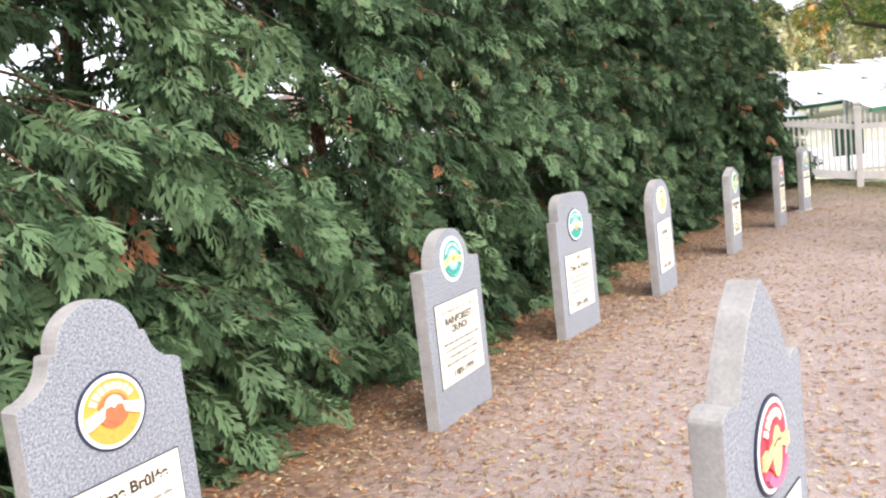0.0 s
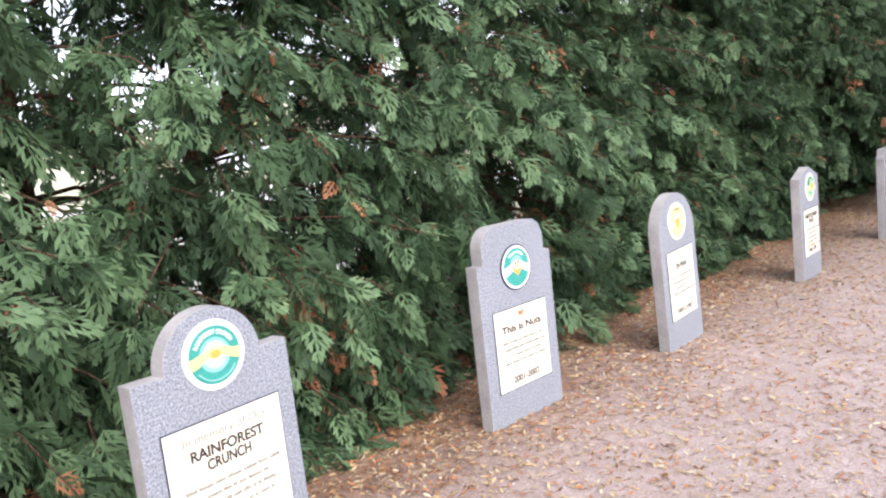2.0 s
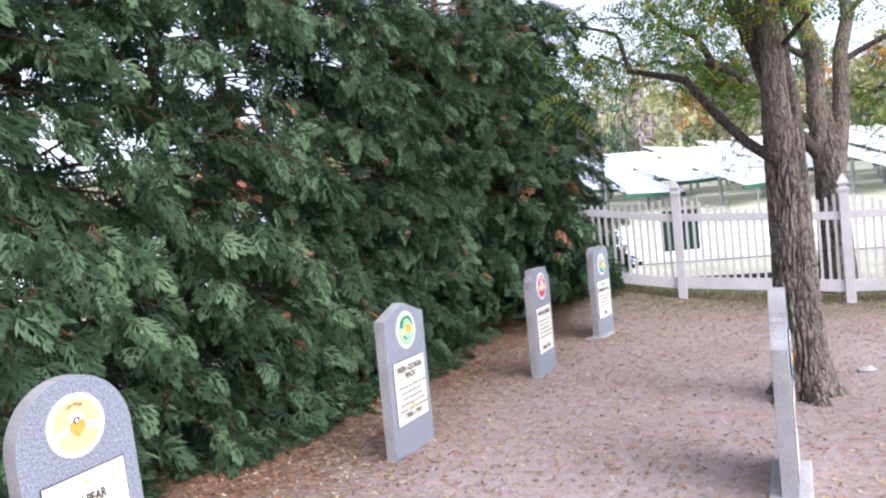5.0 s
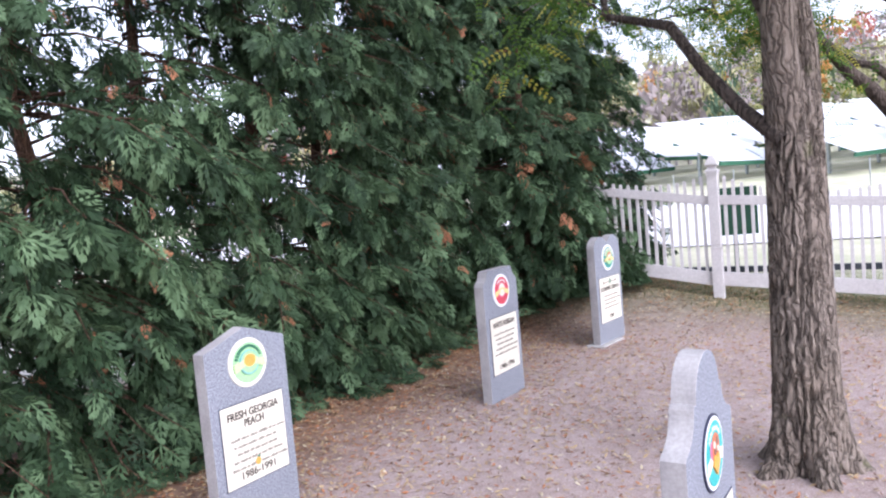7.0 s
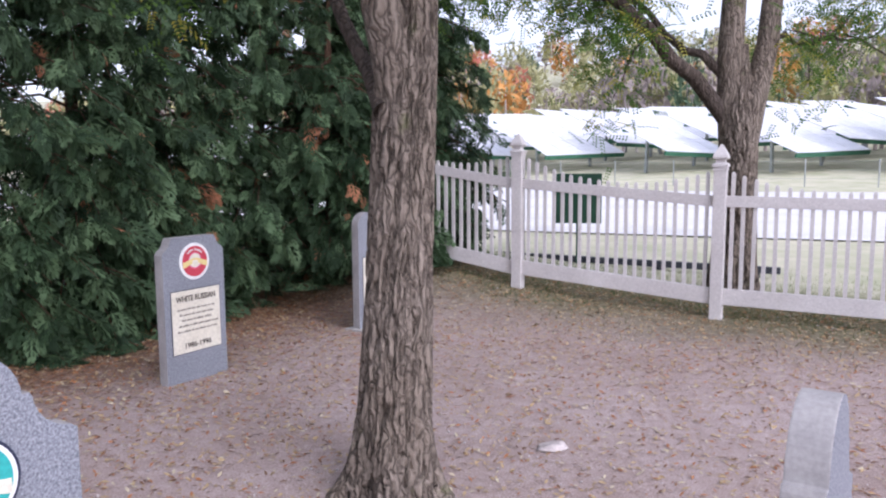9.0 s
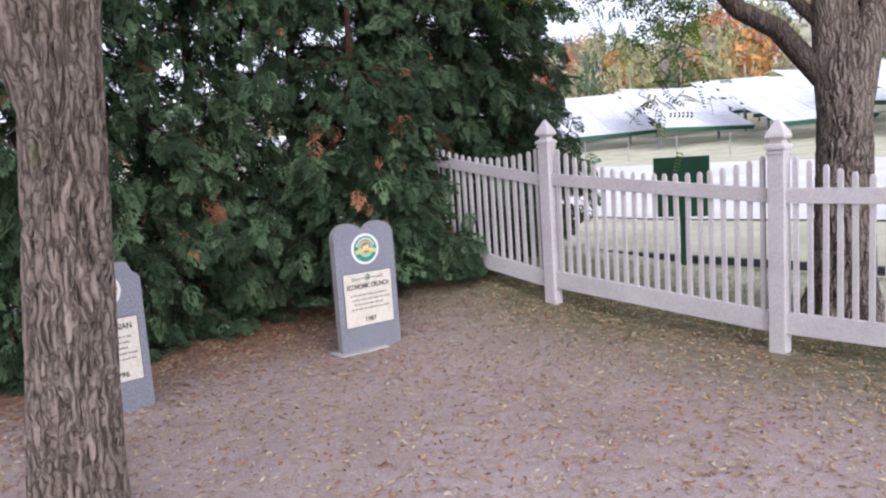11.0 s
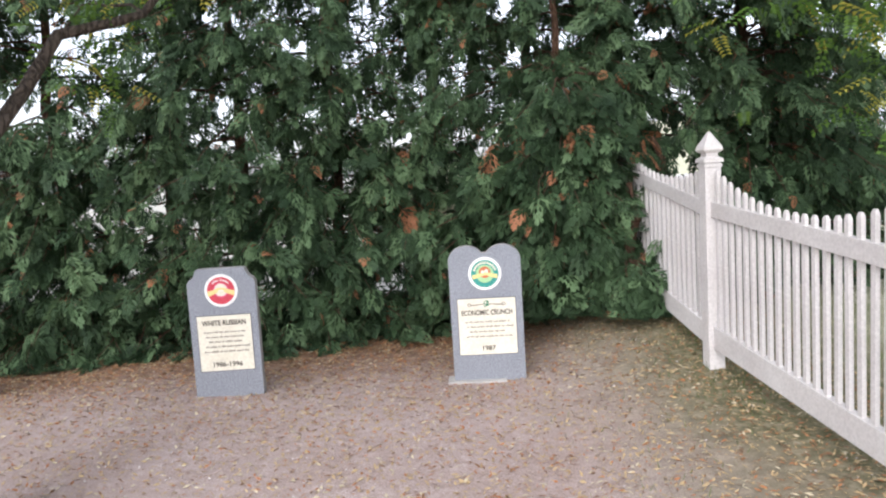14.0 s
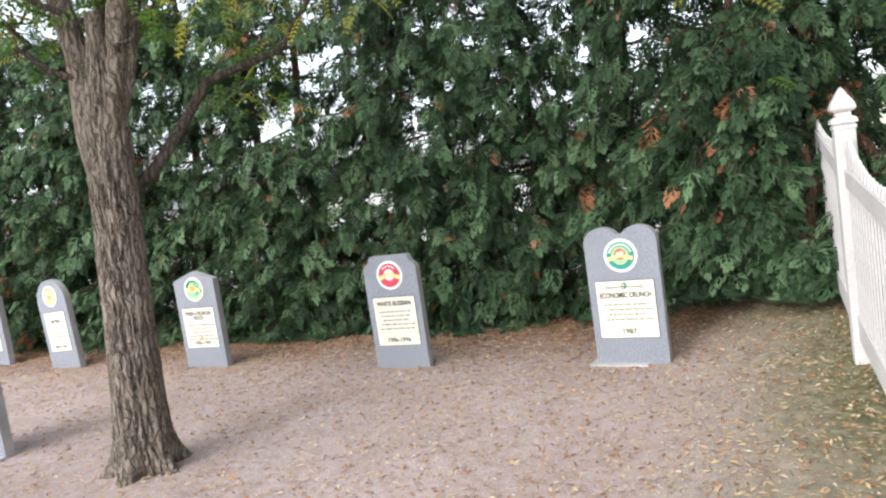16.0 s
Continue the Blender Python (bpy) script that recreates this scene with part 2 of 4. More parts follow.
# ---- helpers for shapes ----
rng = np.random.default_rng(7)


def link_mesh(name, me, mats, parent=None, label=""):
    for m in mats if isinstance(mats, (list, tuple)) else [mats]:
        me.materials.append(m)
    ob = new(name, me)
    if parent is not None:
        ob.parent = parent
    if label:
        ob["label"] = label
    return ob


def part(name, bm, mats, parent=None, label="", smooth=False):
    me = bpy.data.meshes.new(name)
    bmesh.ops.recalc_face_normals(bm, faces=bm.faces)
    bm.to_mesh(me)
    bm.free()
    if smooth:
        me.polygons.foreach_set("use_smooth", [True] * len(me.polygons))
    return link_mesh(name, me, mats, parent, label)


def array_mesh(name, verts, faces, mat_index, mats, parent=None, label="", smooth=False):
    """A mesh out of numpy arrays; faces all have the same number of corners."""
    me = bpy.data.meshes.new(name)
    k = faces.shape[1]
    me.vertices.add(len(verts))
    me.vertices.foreach_set("co", np.ascontiguousarray(verts, dtype=np.float32).ravel())
    me.loops.add(faces.size)
    me.loops.foreach_set("vertex_index", np.ascontiguousarray(faces, dtype=np.int32).ravel())
    me.polygons.add(len(faces))
    me.polygons.foreach_set("loop_start", np.arange(0, faces.size, k, dtype=np.int32))
    if mat_index is not None:
        me.polygons.foreach_set("material_index", np.ascontiguousarray(mat_index, dtype=np.int32))
    if smooth:
        me.polygons.foreach_set("use_smooth", np.ones(len(faces), dtype=bool))
    me.update(calc_edges=True)
    return link_mesh(name, me, mats, parent, label)


def box(bm, x0, x1, y0, y1, z0, z1, bevel=0.0):
    r = bmesh.ops.create_cube(bm, size=1)
    vs = r["verts"]
    for v in vs:
        v.co = Vector(((x0 + x1) / 2 + v.co.x * (x1 - x0), (y0 + y1) / 2 + v.co.y * (y1 - y0), (z0 + z1) / 2 + v.co.z * (z1 - z0)))
    if bevel:
        es = list({e for v in vs for e in v.link_edges})
        bmesh.ops.bevel(bm, geom=es, offset=bevel, segments=2, profile=0.7, affect="EDGES")


def boxed(x0, x1, y0, y1, z0, z1, bevel=0.0):
    bm = bmesh.new()
    box(bm, x0, x1, y0, y1, z0, z1, bevel)
    return bm


def prism(outline, y0, y1, bevel=0.0, split=False):
    """An outline in x and z, given thickness in y."""
    bm = bmesh.new()
    f = bm.faces.new([bm.verts.new((x, y0, z)) for x, z in outline])
    r = bmesh.ops.extrude_face_region(bm, geom=[f])
    for v in r["geom"]:
        if isinstance(v, bmesh.types.BMVert):
            v.co.y = y1
    if bevel:
        rim = [e for e in bm.edges if abs(e.verts[0].co.y - e.verts[1].co.y) < 1e-6]
        bmesh.ops.bevel(bm, geom=rim, offset=bevel, segments=2, profile=0.7, affect="EDGES")
    if split:
        bm.normal_update()
        for f in bm.faces:
            f.material_index = 0 if abs(f.normal.y) > 0.8 else 1
    return bm


def disc(x, z, r, n=32, rz=None, a0=0.0, a1=360.0):
    full = abs(a1 - a0) >= 360
    k = n if full else n + 1
    return [(x + r * math.cos(radians(a0 + (a1 - a0) * i / n)), z + (rz or r) * math.sin(radians(a0 + (a1 - a0) * i / n))) for i in range(k)]


def ring(x, z, r0, r1, a0, a1, n=20):
    return disc(x, z, r1, n, None, a0, a1) + disc(x, z, r0, n, None, a1, a0)


def lettering(text, size, mat, parent, x, z, y, width=None, name="lettering", bold=0.04):
    """Words in the built-in font, raised a little from a face that looks along -y."""
    cu = bpy.data.curves.new("text", "FONT")
    cu.body, cu.size, cu.align_x, cu.align_y, cu.extrude, cu.offset = text, size, "CENTER", "CENTER", 0.0008, size * bold
    tmp = bpy.data.objects.new("text", cu)
    scene.collection.objects.link(tmp)
    bpy.context.view_layer.update()
    me = bpy.data.meshes.new_from_object(tmp.evaluated_get(bpy.context.evaluated_depsgraph_get()))
    bpy.data.objects.remove(tmp)
    bpy.data.curves.remove(cu)
    k = 1.0
    if width:
        xs = [v.co.x for v in me.vertices]
        k = width / max(1e-6, max(xs) - min(xs))
    for v in me.vertices:
        v.co = Vector((v.co.x * k, -v.co.z, v.co.y))
    me.materials.clear()
    ob = link_mesh(name, me, mat, parent)
    ob.location = (x, y, z)
    return ob


def arc_lettering(text, size, mat, parent, z, y, radius, sweep):
    """Words bent round the upper part of a badge."""
    ob = lettering(text, size, mat, parent, 0, 0, 0, None, "arc_lettering", 0.03)
    xs = [v.co.x for v in ob.data.vertices]
    k = radians(sweep) / max(1e-6, max(xs) - min(xs))
    for v in ob.data.vertices:
        a, r = math.pi / 2 - v.co.x * k, radius + v.co.z
        v.co = Vector((r * math.cos(a), v.co.y + y, z + r * math.sin(a)))
    return ob


def tube(points, radii, n=8, twist=0.0):
    """Vertices and quads of a tapered limb through the points."""
    vs, fs = [], []
    pts = [Vector(p) for p in points]
    for i, p in enumerate(pts):
        d = (pts[min(i + 1, len(pts) - 1)] - pts[max(i - 1, 0)]).normalized()
        a = d.cross(Vector((0, 0, 1)) if abs(d.z) < 0.9 else Vector((1, 0, 0))).normalized()
        b = d.cross(a)
        for j in range(n):
            w = 2 * math.pi * j / n
            vs.append(p + (a * math.cos(w) + b * math.sin(w)) * radii[i])
        if i:
            for j in range(n):
                fs.append((len(vs) - 2 * n + j, len(vs) - 2 * n + (j + 1) % n, len(vs) - n + (j + 1) % n, len(vs) - n + j))
    return np.array([tuple(v) for v in vs]), np.array(fs)


def joined(pieces):
    vs, fs, base = [], [], 0
    for v, f in pieces:
        vs.append(v)
        fs.append(f + base)
        base += len(v)
    return np.concatenate(vs), np.concatenate(fs)


def rotations(yaw, pitch, roll):
    """Rotation matrices (n, 3, 3): roll about x, then pitch about y, then yaw about z."""
    cy, sy, cp, sp, cr, sr_ = np.cos(yaw), np.sin(yaw), np.cos(pitch), np.sin(pitch), np.cos(roll), np.sin(roll)
    m = np.empty((len(yaw), 3, 3))
    m[:, 0, 0], m[:, 0, 1], m[:, 0, 2] = cy * cp, cy * sp * sr_ - sy * cr, cy * sp * cr + sy * sr_
    m[:, 1, 0], m[:, 1, 1], m[:, 1, 2] = sy * cp, sy * sp * sr_ + cy * cr, sy * sp * cr - cy * sr_
    m[:, 2, 0], m[:, 2, 1], m[:, 2, 2] = -sp, cp * sr_, cp * cr
    return m


def scatter(template_v, template_f, place, rot, scale):
    """Copies of a template at many places, as one pair of arrays."""
    n = len(place)
    v = np.einsum("nij,kj->nki", rot, template_v) * scale[:, None, None] + place[:, None, :]
    f = template_f[None] + (np.arange(n) * len(template_v))[:, None, None]
    return v.reshape(-1, 3), f.reshape(-1, template_f.shape[1])


def smooth_step(a, b, x):
    t = np.clip((x - a) / (b - a), 0, 1)
    return t * t * (3 - 2 * t)


def height(x, y):
    """Level of the ground."""
    x, y = np.asarray(x, float), np.asarray(y, float)
    f = (x - FENCE_P.x) * FENCE_N.x + (y - FENCE_P.y) * FENCE_N.y
    h = (0.035 + 0.477 * np.exp(-((x - 4.9) ** 2 + (y - 15.3) ** 2) / 4.9)) * smooth_step(-1.3, -0.1, f) - 0.02
    h = h + 2.2 * smooth_step(27, 60, f) + 34 * smooth_step(75, 260, f)
    near = (f < 3) & (x > -6) & (x < 15) & (y > -4)
    return h + near * (0.007 * np.sin(x * 2.1 + 1.3 * np.sin(y * 1.7)) + 0.005 * np.sin(y * 3.3 + x))


def ground_z(x, y):
    return float(height(x, y))

# ---- the ground ----
def build_ground():
    def axis(lo, hi, step):
        near = list(np.arange(lo, hi + 1e-6, step))
        d, out_hi, out_lo, p, q = step, [], [], hi, lo
        while p < 900:
            d *= 1.22
            p += d
            q -= d
            out_hi.append(p)
            out_lo.append(q)
        return np.array(out_lo[::-1] + near + out_hi)
    xs, ys = axis(-4, 14, 0.12), axis(-2, 19, 0.12)
    gx, gy = np.meshgrid(xs, ys, indexing="ij")
    z = height(gx, gy)
    z = z + rng.normal(0, 0.0025, gx.shape)
    v = np.stack([gx, gy, z], -1).reshape(-1, 3)
    ny = len(ys)
    i = np.arange(len(xs) - 1)[:, None] * ny + np.arange(ny - 1)[None]
    f = np.stack([i, i + ny, i + ny + 1, i + 1], -1).reshape(-1, 4)
    ob = array_mesh("ground", v, f, None, M_GROUND, smooth=True)
    tagged(ob, "trodden pinkish gravel ground with leaf litter and thin grass", "ground", kind="structure")


def fence_xy(u, n):
    p = FENCE_P + FENCE_U * u + FENCE_N * n
    return p.x, p.y


build_ground()


def build_lot():
    bm = bmesh.new()
    us = np.linspace(-60, 70, 27)
    rows = []
    for n in (7.4, 13, 18, 23, 28.5):
        xy = [fence_xy(u, n + 0.6 * math.sin(u * 0.3)) for u in us]
        rows.append([bm.verts.new((x, y, ground_z(x, y) + 0.03)) for x, y in xy])
    for a, b in zip(rows, rows[1:]):
        for i in range(len(us) - 1):
            bm.faces.new((a[i], a[i + 1], b[i + 1], b[i]))
    tagged(part("pavement", bm, M_LOT), "pale crushed stone lot beyond the picket fence", "pavement", kind="structure")


build_lot()


# ---- the picket fence ----
def build_fence():
    fence = tagged(new("picket_fence"), "off-white vinyl picket fence with scalloped top and capped posts", "fence")
    yaw = math.atan2(FENCE_U.y, FENCE_U.x)
    fence.matrix_world = Matrix.Translation(FENCE_P) @ Matrix.Rotation(yaw, 4, "Z")
    pitch, w = 1.866, 0.052
    bm = boxed(-w, w, -w, w, -0.05, 1.315, 0.006)
    box(bm, -w - 0.006, w + 0.006, -w - 0.006, w + 0.006, 1.285, 1.305, 0.003)
    me_post = part("post", bm, M_VINYL, fence)
    bm = bmesh.new()
    prof = [(0.076, 1.315), (0.076, 1.335), (0.062, 1.345), (0.045, 1.352), (0.045, 1.375), (0.066, 1.382), (0.074, 1.395), (0.066, 1.420), (0.042, 1.455), (0.016, 1.495), (0.000, 1.510)]
    rings = [[bm.verts.new((sx * r * 0.84, sy * r * 0.84, z)) for sx, sy in ((1, 1), (-1, 1), (-1, -1), (1, -1))] for r, z in prof[:-1]]
    tip = bm.verts.new((0, 0, prof[-1][1]))
    for a, b in zip(rings, rings[1:]):
        for i in range(4):
            bm.faces.new((a[i], a[(i + 1) % 4], b[(i + 1) % 4], b[i]))
    for i in range(4):
        bm.faces.new((rings[-1][i], rings[-1][(i + 1) % 4], tip))
    bm.faces.new(rings[0])
    me_cap = part("post_cap", bm, M_VINYL, me_post)
    post_mesh, cap_mesh = me_post.data, me_cap.data
    levels = {}
    for k in range(-2, 7):
        x, y = fence_xy(k * pitch, 0)
        levels[k] = ground_z(x, y)
        if k == 0:
            post, cap = me_post, me_cap
        else:
            post, cap = new("post", post_mesh), new("post_cap", cap_mesh)
            post.parent, cap.parent = fence, post
        post.location = (k * pitch, 0, levels[k])
    half = 0.0155
    picks = {}
    for k in range(-2, 6):
        xa, xb, za, zb = k * pitch + 0.052, (k + 1) * pitch - 0.052, levels[k], levels[k + 1]
        for nm, z0, z1, d in (("top_rail", 0.975, 1.07, 0.022), ("bottom_rail", 0.13, 0.27, 0.022)):
            bm = boxed(xa, xb, -d, d, z0, z1, 0.004)
            for v in bm.verts:
                v.co.z += za + (zb - za) * (v.co.x - xa) / (xb - xa)
            part(nm, bm, M_VINYL, fence)
        for i in range(20):
            s = (i + 0.62) / 20.24
            top = round(1.12 + 0.175 * abs(2 * s - 1) ** 2.2, 3)
            key = top
            if key not in picks:
                bm = boxed(-half, half, -0.011, 0.011, 0.25, top - 0.02)
                r = bmesh.ops.create_cone(bm, cap_ends=True, segments=4, radius1=half * 1.414, radius2=half * 0.75, depth=0.02)
                for v in r["verts"]:
                    c = v.co.copy()
                    v.co = Vector(((c.x - c.y) * 0.7071, (c.x + c.y) * 0.5, c.z + top - 0.01))
                picks[key] = part("picket", bm, M_VINYL, fence)
                pk = picks[key]
            else:
                pk = new("picket", picks[key].data)
                pk.parent = fence
            pk.location = (xa + (xb - xa) * s, 0, za + (zb - za) * s)
            pk.rotation_euler = (0, float(rng.normal(0, 0.004)), 0)


build_fence()


# ---- gravestones ----
def shape_outline(kind):
    if kind == "arch":
        w, sh, r = 0.305, 0.83, 0.19
        return [(-w, -0.06), (w, -0.06), (w, sh)] + disc(0, sh - 0.005, r, 24, None, 1, 179) + [(-w, sh)]
    if kind == "block":
        w, sh, u, top, r = 0.292, 0.853, 0.245, 1.037, 0.11
        return [(-w, -0.06), (w, -0.06), (w, sh), (u, sh)] + disc(u - r, top - r, r, 10, None, 0, 75) + [(u - r - 0.005, top), (-u + r + 0.005, top)] + disc(-u + r, top - r, r, 10, None, 105, 180) + [(-u, sh), (-w, sh)]
    if kind == "round":
        w = 0.24
        return [(-w, -0.06), (w, -0.06)] + disc(0, 0.765, w, 28, 0.25, 0, 180)
    if kind == "gable":
        w = 0.252
        return [(-w, -0.06), (w, -0.06), (w, 0.872), (0, 0.957), (-w, 0.872)]
    if kind == "notched":
        w, top, r = 0.247, 0.952, 0.06
        return [(-w, -0.06), (w, -0.06), (w, top - 0.105)] + [(w - 0.01, top - 0.09)] + disc(w, top - 0.02, r, 8, None, 250, 190) + [(w - r - 0.012, top - 0.004), (w - r - 0.02, top), (-w + r + 0.02, top), (-w + r + 0.012, top - 0.004)] + disc(-w, top - 0.02, r, 8, None, 350, 290) + [(-w + 0.01, top - 0.09), (-w, top - 0.105)]
    if kind == "double":
        w, c = 0.262, 0.131
        return [(-w, -0.06), (w, -0.06)] + disc(c, 0.895, c, 16, 0.11, 0, 150) + disc(-c, 0.895, c, 16, 0.11, 30, 180)
    if kind == "bell":
        w = 0.28
        right = [(w, -0.06), (w, 0.712)] + disc(0.28, 0.838, 0.115, 10, None, 262, 186) + [(0.160, 0.838), (0.140, 0.838)]
        return right + disc(0, 0.832, 0.14, 20, 0.135, 4, 176) + [(-x, z) for x, z in right[::-1]]
    w = 0.29
    right = [(w, -0.06), (w, 0.755)] + disc(0.245, 0.755, 0.045, 6, 0.03, 10, 120) + [(0.19, 0.765), (0.172, 0.80), (0.142, 0.86), (0.08, 0.945), (0.012, 1.008)]
    return right + [(-x, z) for x, z in right[::-1]]


def gravestone(kind, centre, angle, plaque, badge_z, disc_mat, art, title, dates, extra=None, foot=None, arc="", lines=4, tilt=0.0, label="", thick=0.075, badge_rim=None, lift=0.0, arc_mat=None, mark="", low_mark=()):
    """plaque: width, bottom and top. art: shapes of the badge."""
    g = tagged(new("gravestone"), label, "gravestone", "gravestones along the hedge")
    x, y = centre
    g.matrix_world = Matrix.Translation((x, y, ground_z(x, y))) @ Matrix.Rotation(radians(angle), 4, "Z") @ Matrix.Rotation(radians(tilt), 4, "Y")
    part("slab", prism([(px, pz + (lift if pz > 0 else 0)) for px, pz in shape_outline(kind)], 0, thick, 0.004, True), [M_GRANITE, M_EDGE], g)
    pw, z0, z1 = plaque
    if pw:
        b = 0.0045
        part("plaque_border", prism([(-pw / 2 - b, z0 - b), (pw / 2 + b, z0 - b), (pw / 2 + b, z1 + b), (-pw / 2 - b, z1 + b)], -0.003, 0.006), M_NAVY, g)
        pl = part("plaque", prism([(-pw / 2, z0), (pw / 2, z0), (pw / 2, z1), (-pw / 2, z1)], -0.005, 0.005), M_CREAM, g)
        zt = z1 - (0.105 if extra else 0.055)
        size = 0.052
        for k, row in enumerate(title):
            lettering(row, size, M_INK, pl, 0, zt - 0.047 * k, -0.0055, pw * min(0.88, 0.063 * len(row)), "title_lettering", 0.028)
        zb = zt - 0.047 * len(title) - 0.02
        for k in range(lines):
            lw, zz = pw * (0.78, 0.70, 0.62, 0.74, 0.8)[k % 5], zb - k * 0.036
            bm = bmesh.new()
            xx = -lw / 2
            while xx < lw / 2 - 0.01:
                for _ in range(int(rng.integers(2, 8))):
                    tall = float(rng.choice((0.0045, 0.0045, 0.0085)))
                    box(bm, xx, xx + 0.0062, -0.0062, -0.004, zz - 0.0055, zz + tall)
                    xx += 0.0082
                xx += 0.007
            part("text_line", bm, M_FAINT, pl)
        if dates:
            lettering(dates, 0.05, M_INK, pl, 0, z0 + 0.045, -0.0055, 0.0235 * len(dates), "date_lettering", 0.018)
        if mark:
            lettering(mark, 0.075, M_DKGREEN, pl, 0, z1 - 0.045, -0.0075, None, "mark_lettering")
        for nm, outline, mat in low_mark:
            part(nm, prism([(px, pz + z0 + 0.088) for px, pz in outline], -0.0068, -0.004), mat, pl)
        if isinstance(extra, str):
            lettering(extra, 0.044, M_FAINT, pl, 0, z1 - 0.05, -0.0055, pw * 0.72, "heading_lettering", 0.0)
        elif extra:
            for nm, outline, mat in extra:
                part(nm, prism([(px, pz + z1) for px, pz in outline], -0.0068, -0.004), mat, pl)
    r = 0.12
    badge = part("badge", prism(disc(0, badge_z, r, 40), -0.006, 0.005, 0.001), M_NAVY if badge_rim is None else badge_rim, g)
    part("badge_ring", prism(disc(0, badge_z, r - 0.008, 40), -0.0075, 0.004), M_WHITE, badge)
    part("badge_field", prism(disc(0, badge_z, r - 0.02, 40), -0.009, 0.004), disc_mat, badge)
    for k, (nm, outline, mat) in enumerate(art):
        part(nm, prism([(px, pz + badge_z) for px, pz in outline], -0.0105 - 0.0007 * k, 0.003), mat, badge)
    if arc:
        arc_lettering(arc, 0.021, M_WHITE if arc_mat is None else arc_mat, badge, badge_z, -0.0095, 0.078, 7.5 * len(arc))
    if foot:
        part("foot_slab", boxed(foot[0], foot[1], -0.06, 0.13, -0.05, 0.018, 0.012), M_CONCRETE, g, "worn grey concrete foot slab")
    return g


def wave(r=0.1, h=0.035, z=0.0):
    n = 14
    up = [(-r + 2 * r * i / n, z + h * (0.5 + 0.35 * math.cos(math.pi * 2 * (i / n - 0.5)))) for i in range(n + 1)]
    dn = [(-r + 2 * r * i / n, z - h * (0.5 - 0.45 * math.cos(math.pi * 2 * (i / n - 0.5)))) for i in range(n, -1, -1)]
    return up + dn


def arc_blocks(mat, a0=35, a1=145, n=9, r0=0.070, r1=0.087):
    """Writing round a badge that cannot be read: one block a letter."""
    step = (a1 - a0) / n
    return [("letter_block", ring(0, 0, r0, r1, a0 + step * i + 0.14 * step, a0 + step * (i + 1) - 0.14 * step, 3), mat) for i in range(n)]


heart = [(0, -0.045), (0.035, -0.01), (0.03, 0.015), (0.012, 0.02), (0, 0.01), (-0.012, 0.02), (-0.03, 0.015), (-0.035, -0.01)]
rooster = [(-0.02, -0.045), (0.01, -0.05), (0.022, -0.03), (0.02, -0.01), (0.012, -0.022), (-0.004, -0.03), (-0.022, -0.018)]


def at_face(bx, by, angle, half):
    """The middle of a stone's face from the foot of its right edge."""
    return bx - half * math.cos(radians(angle)), by - half * math.sin(radians(angle))


gravestone("bell", (-0.67, 3.08), 63.5, (0.42, 0.14, 0.535), 0.735, M_ORANGE,
           arc_blocks(M_CREAM, 25, 155, 8, 0.066, 0.088) + [("scoop_ring", disc(0, 0.004, 0.052), M_RUST), ("band", wave(0.097, 0.034), M_CREAM), ("scoop", disc(0, 0.018, 0.032), M_CREAM), ("cone", heart, M_RUST)],
           ["Crème Brûlée"], "", lift=0.11, label="grey granite gravestone with bell-shaped top and orange round badge")
gravestone("arch", (0.318, 4.845), 63.0, (0.466, 0.208, 0.642), 0.851, M_TEAL,
           [("halo", disc(0, 0.0, 0.060), M_PALETEAL), ("globe", disc(0, 0.0, 0.048), M_SKYBLUE), ("globe_glow", disc(0, 0.012, 0.036), M_WHITE), ("band", wave(0.098, 0.034), M_YELLOW), ("band_knot", disc(0, 0.002, 0.022, 16, 0.015), M_ORANGE), ("arc_text", ring(0, 0, 0.084, 0.089, 215, 325), M_PALETEAL)],
           ["RAINFOREST", "CRUNCH"], "1989-1999", "In memory of Our", arc="RAINFOREST CRUNCH", badge_rim=M_WHITE, label="grey granite gravestone with arched top and teal badge")
gravestone("block", (1.168, 6.41), 56.5, (0.42, 0.18, 0.60), 0.805, M_TEAL,
           [("halo", disc(0, 0.014, 0.048), M_PALETEAL), ("band", wave(0.097, 0.04), M_WHITE), ("cone", heart, M_ORANGE), ("scoop", disc(0, 0.014, 0.026), M_CREAM), ("nut", disc(0.010, 0.026, 0.009), M_BROWN), ("nut", disc(-0.012, 0.022, 0.008), M_BROWN), ("nut", disc(0.002, 0.006, 0.007), M_RUST)],
           ["This is Nuts"], "2001-2002", [("rooster", rooster, M_RUST)], arc="This is Nuts", label="grey granite gravestone with rounded block top and teal badge")
gravestone("round", (2.105, 7.63), 58, (0.345, 0.20, 0.647), 0.83, M_YELLOW,
           [("scoop", disc(0, 0.018, 0.034), M_WHITE), ("band", wave(0.092, 0.025, -0.01), M_CREAM), ("cone", heart, M_ORANGE), ("swirl", ring(0, 0.018, 0.008, 0.014, 0, 250), M_NAVY)],
           ["OH PEAR"], "1997-1997", [("pear", disc(0, -0.035, 0.012, 16, 0.018), M_YELLOW)], tilt=-3.0, badge_rim=M_CREAM, arc="OH PEAR", arc_mat=M_BROWN, label="grey granite gravestone with round top and yellow badge, leaning")
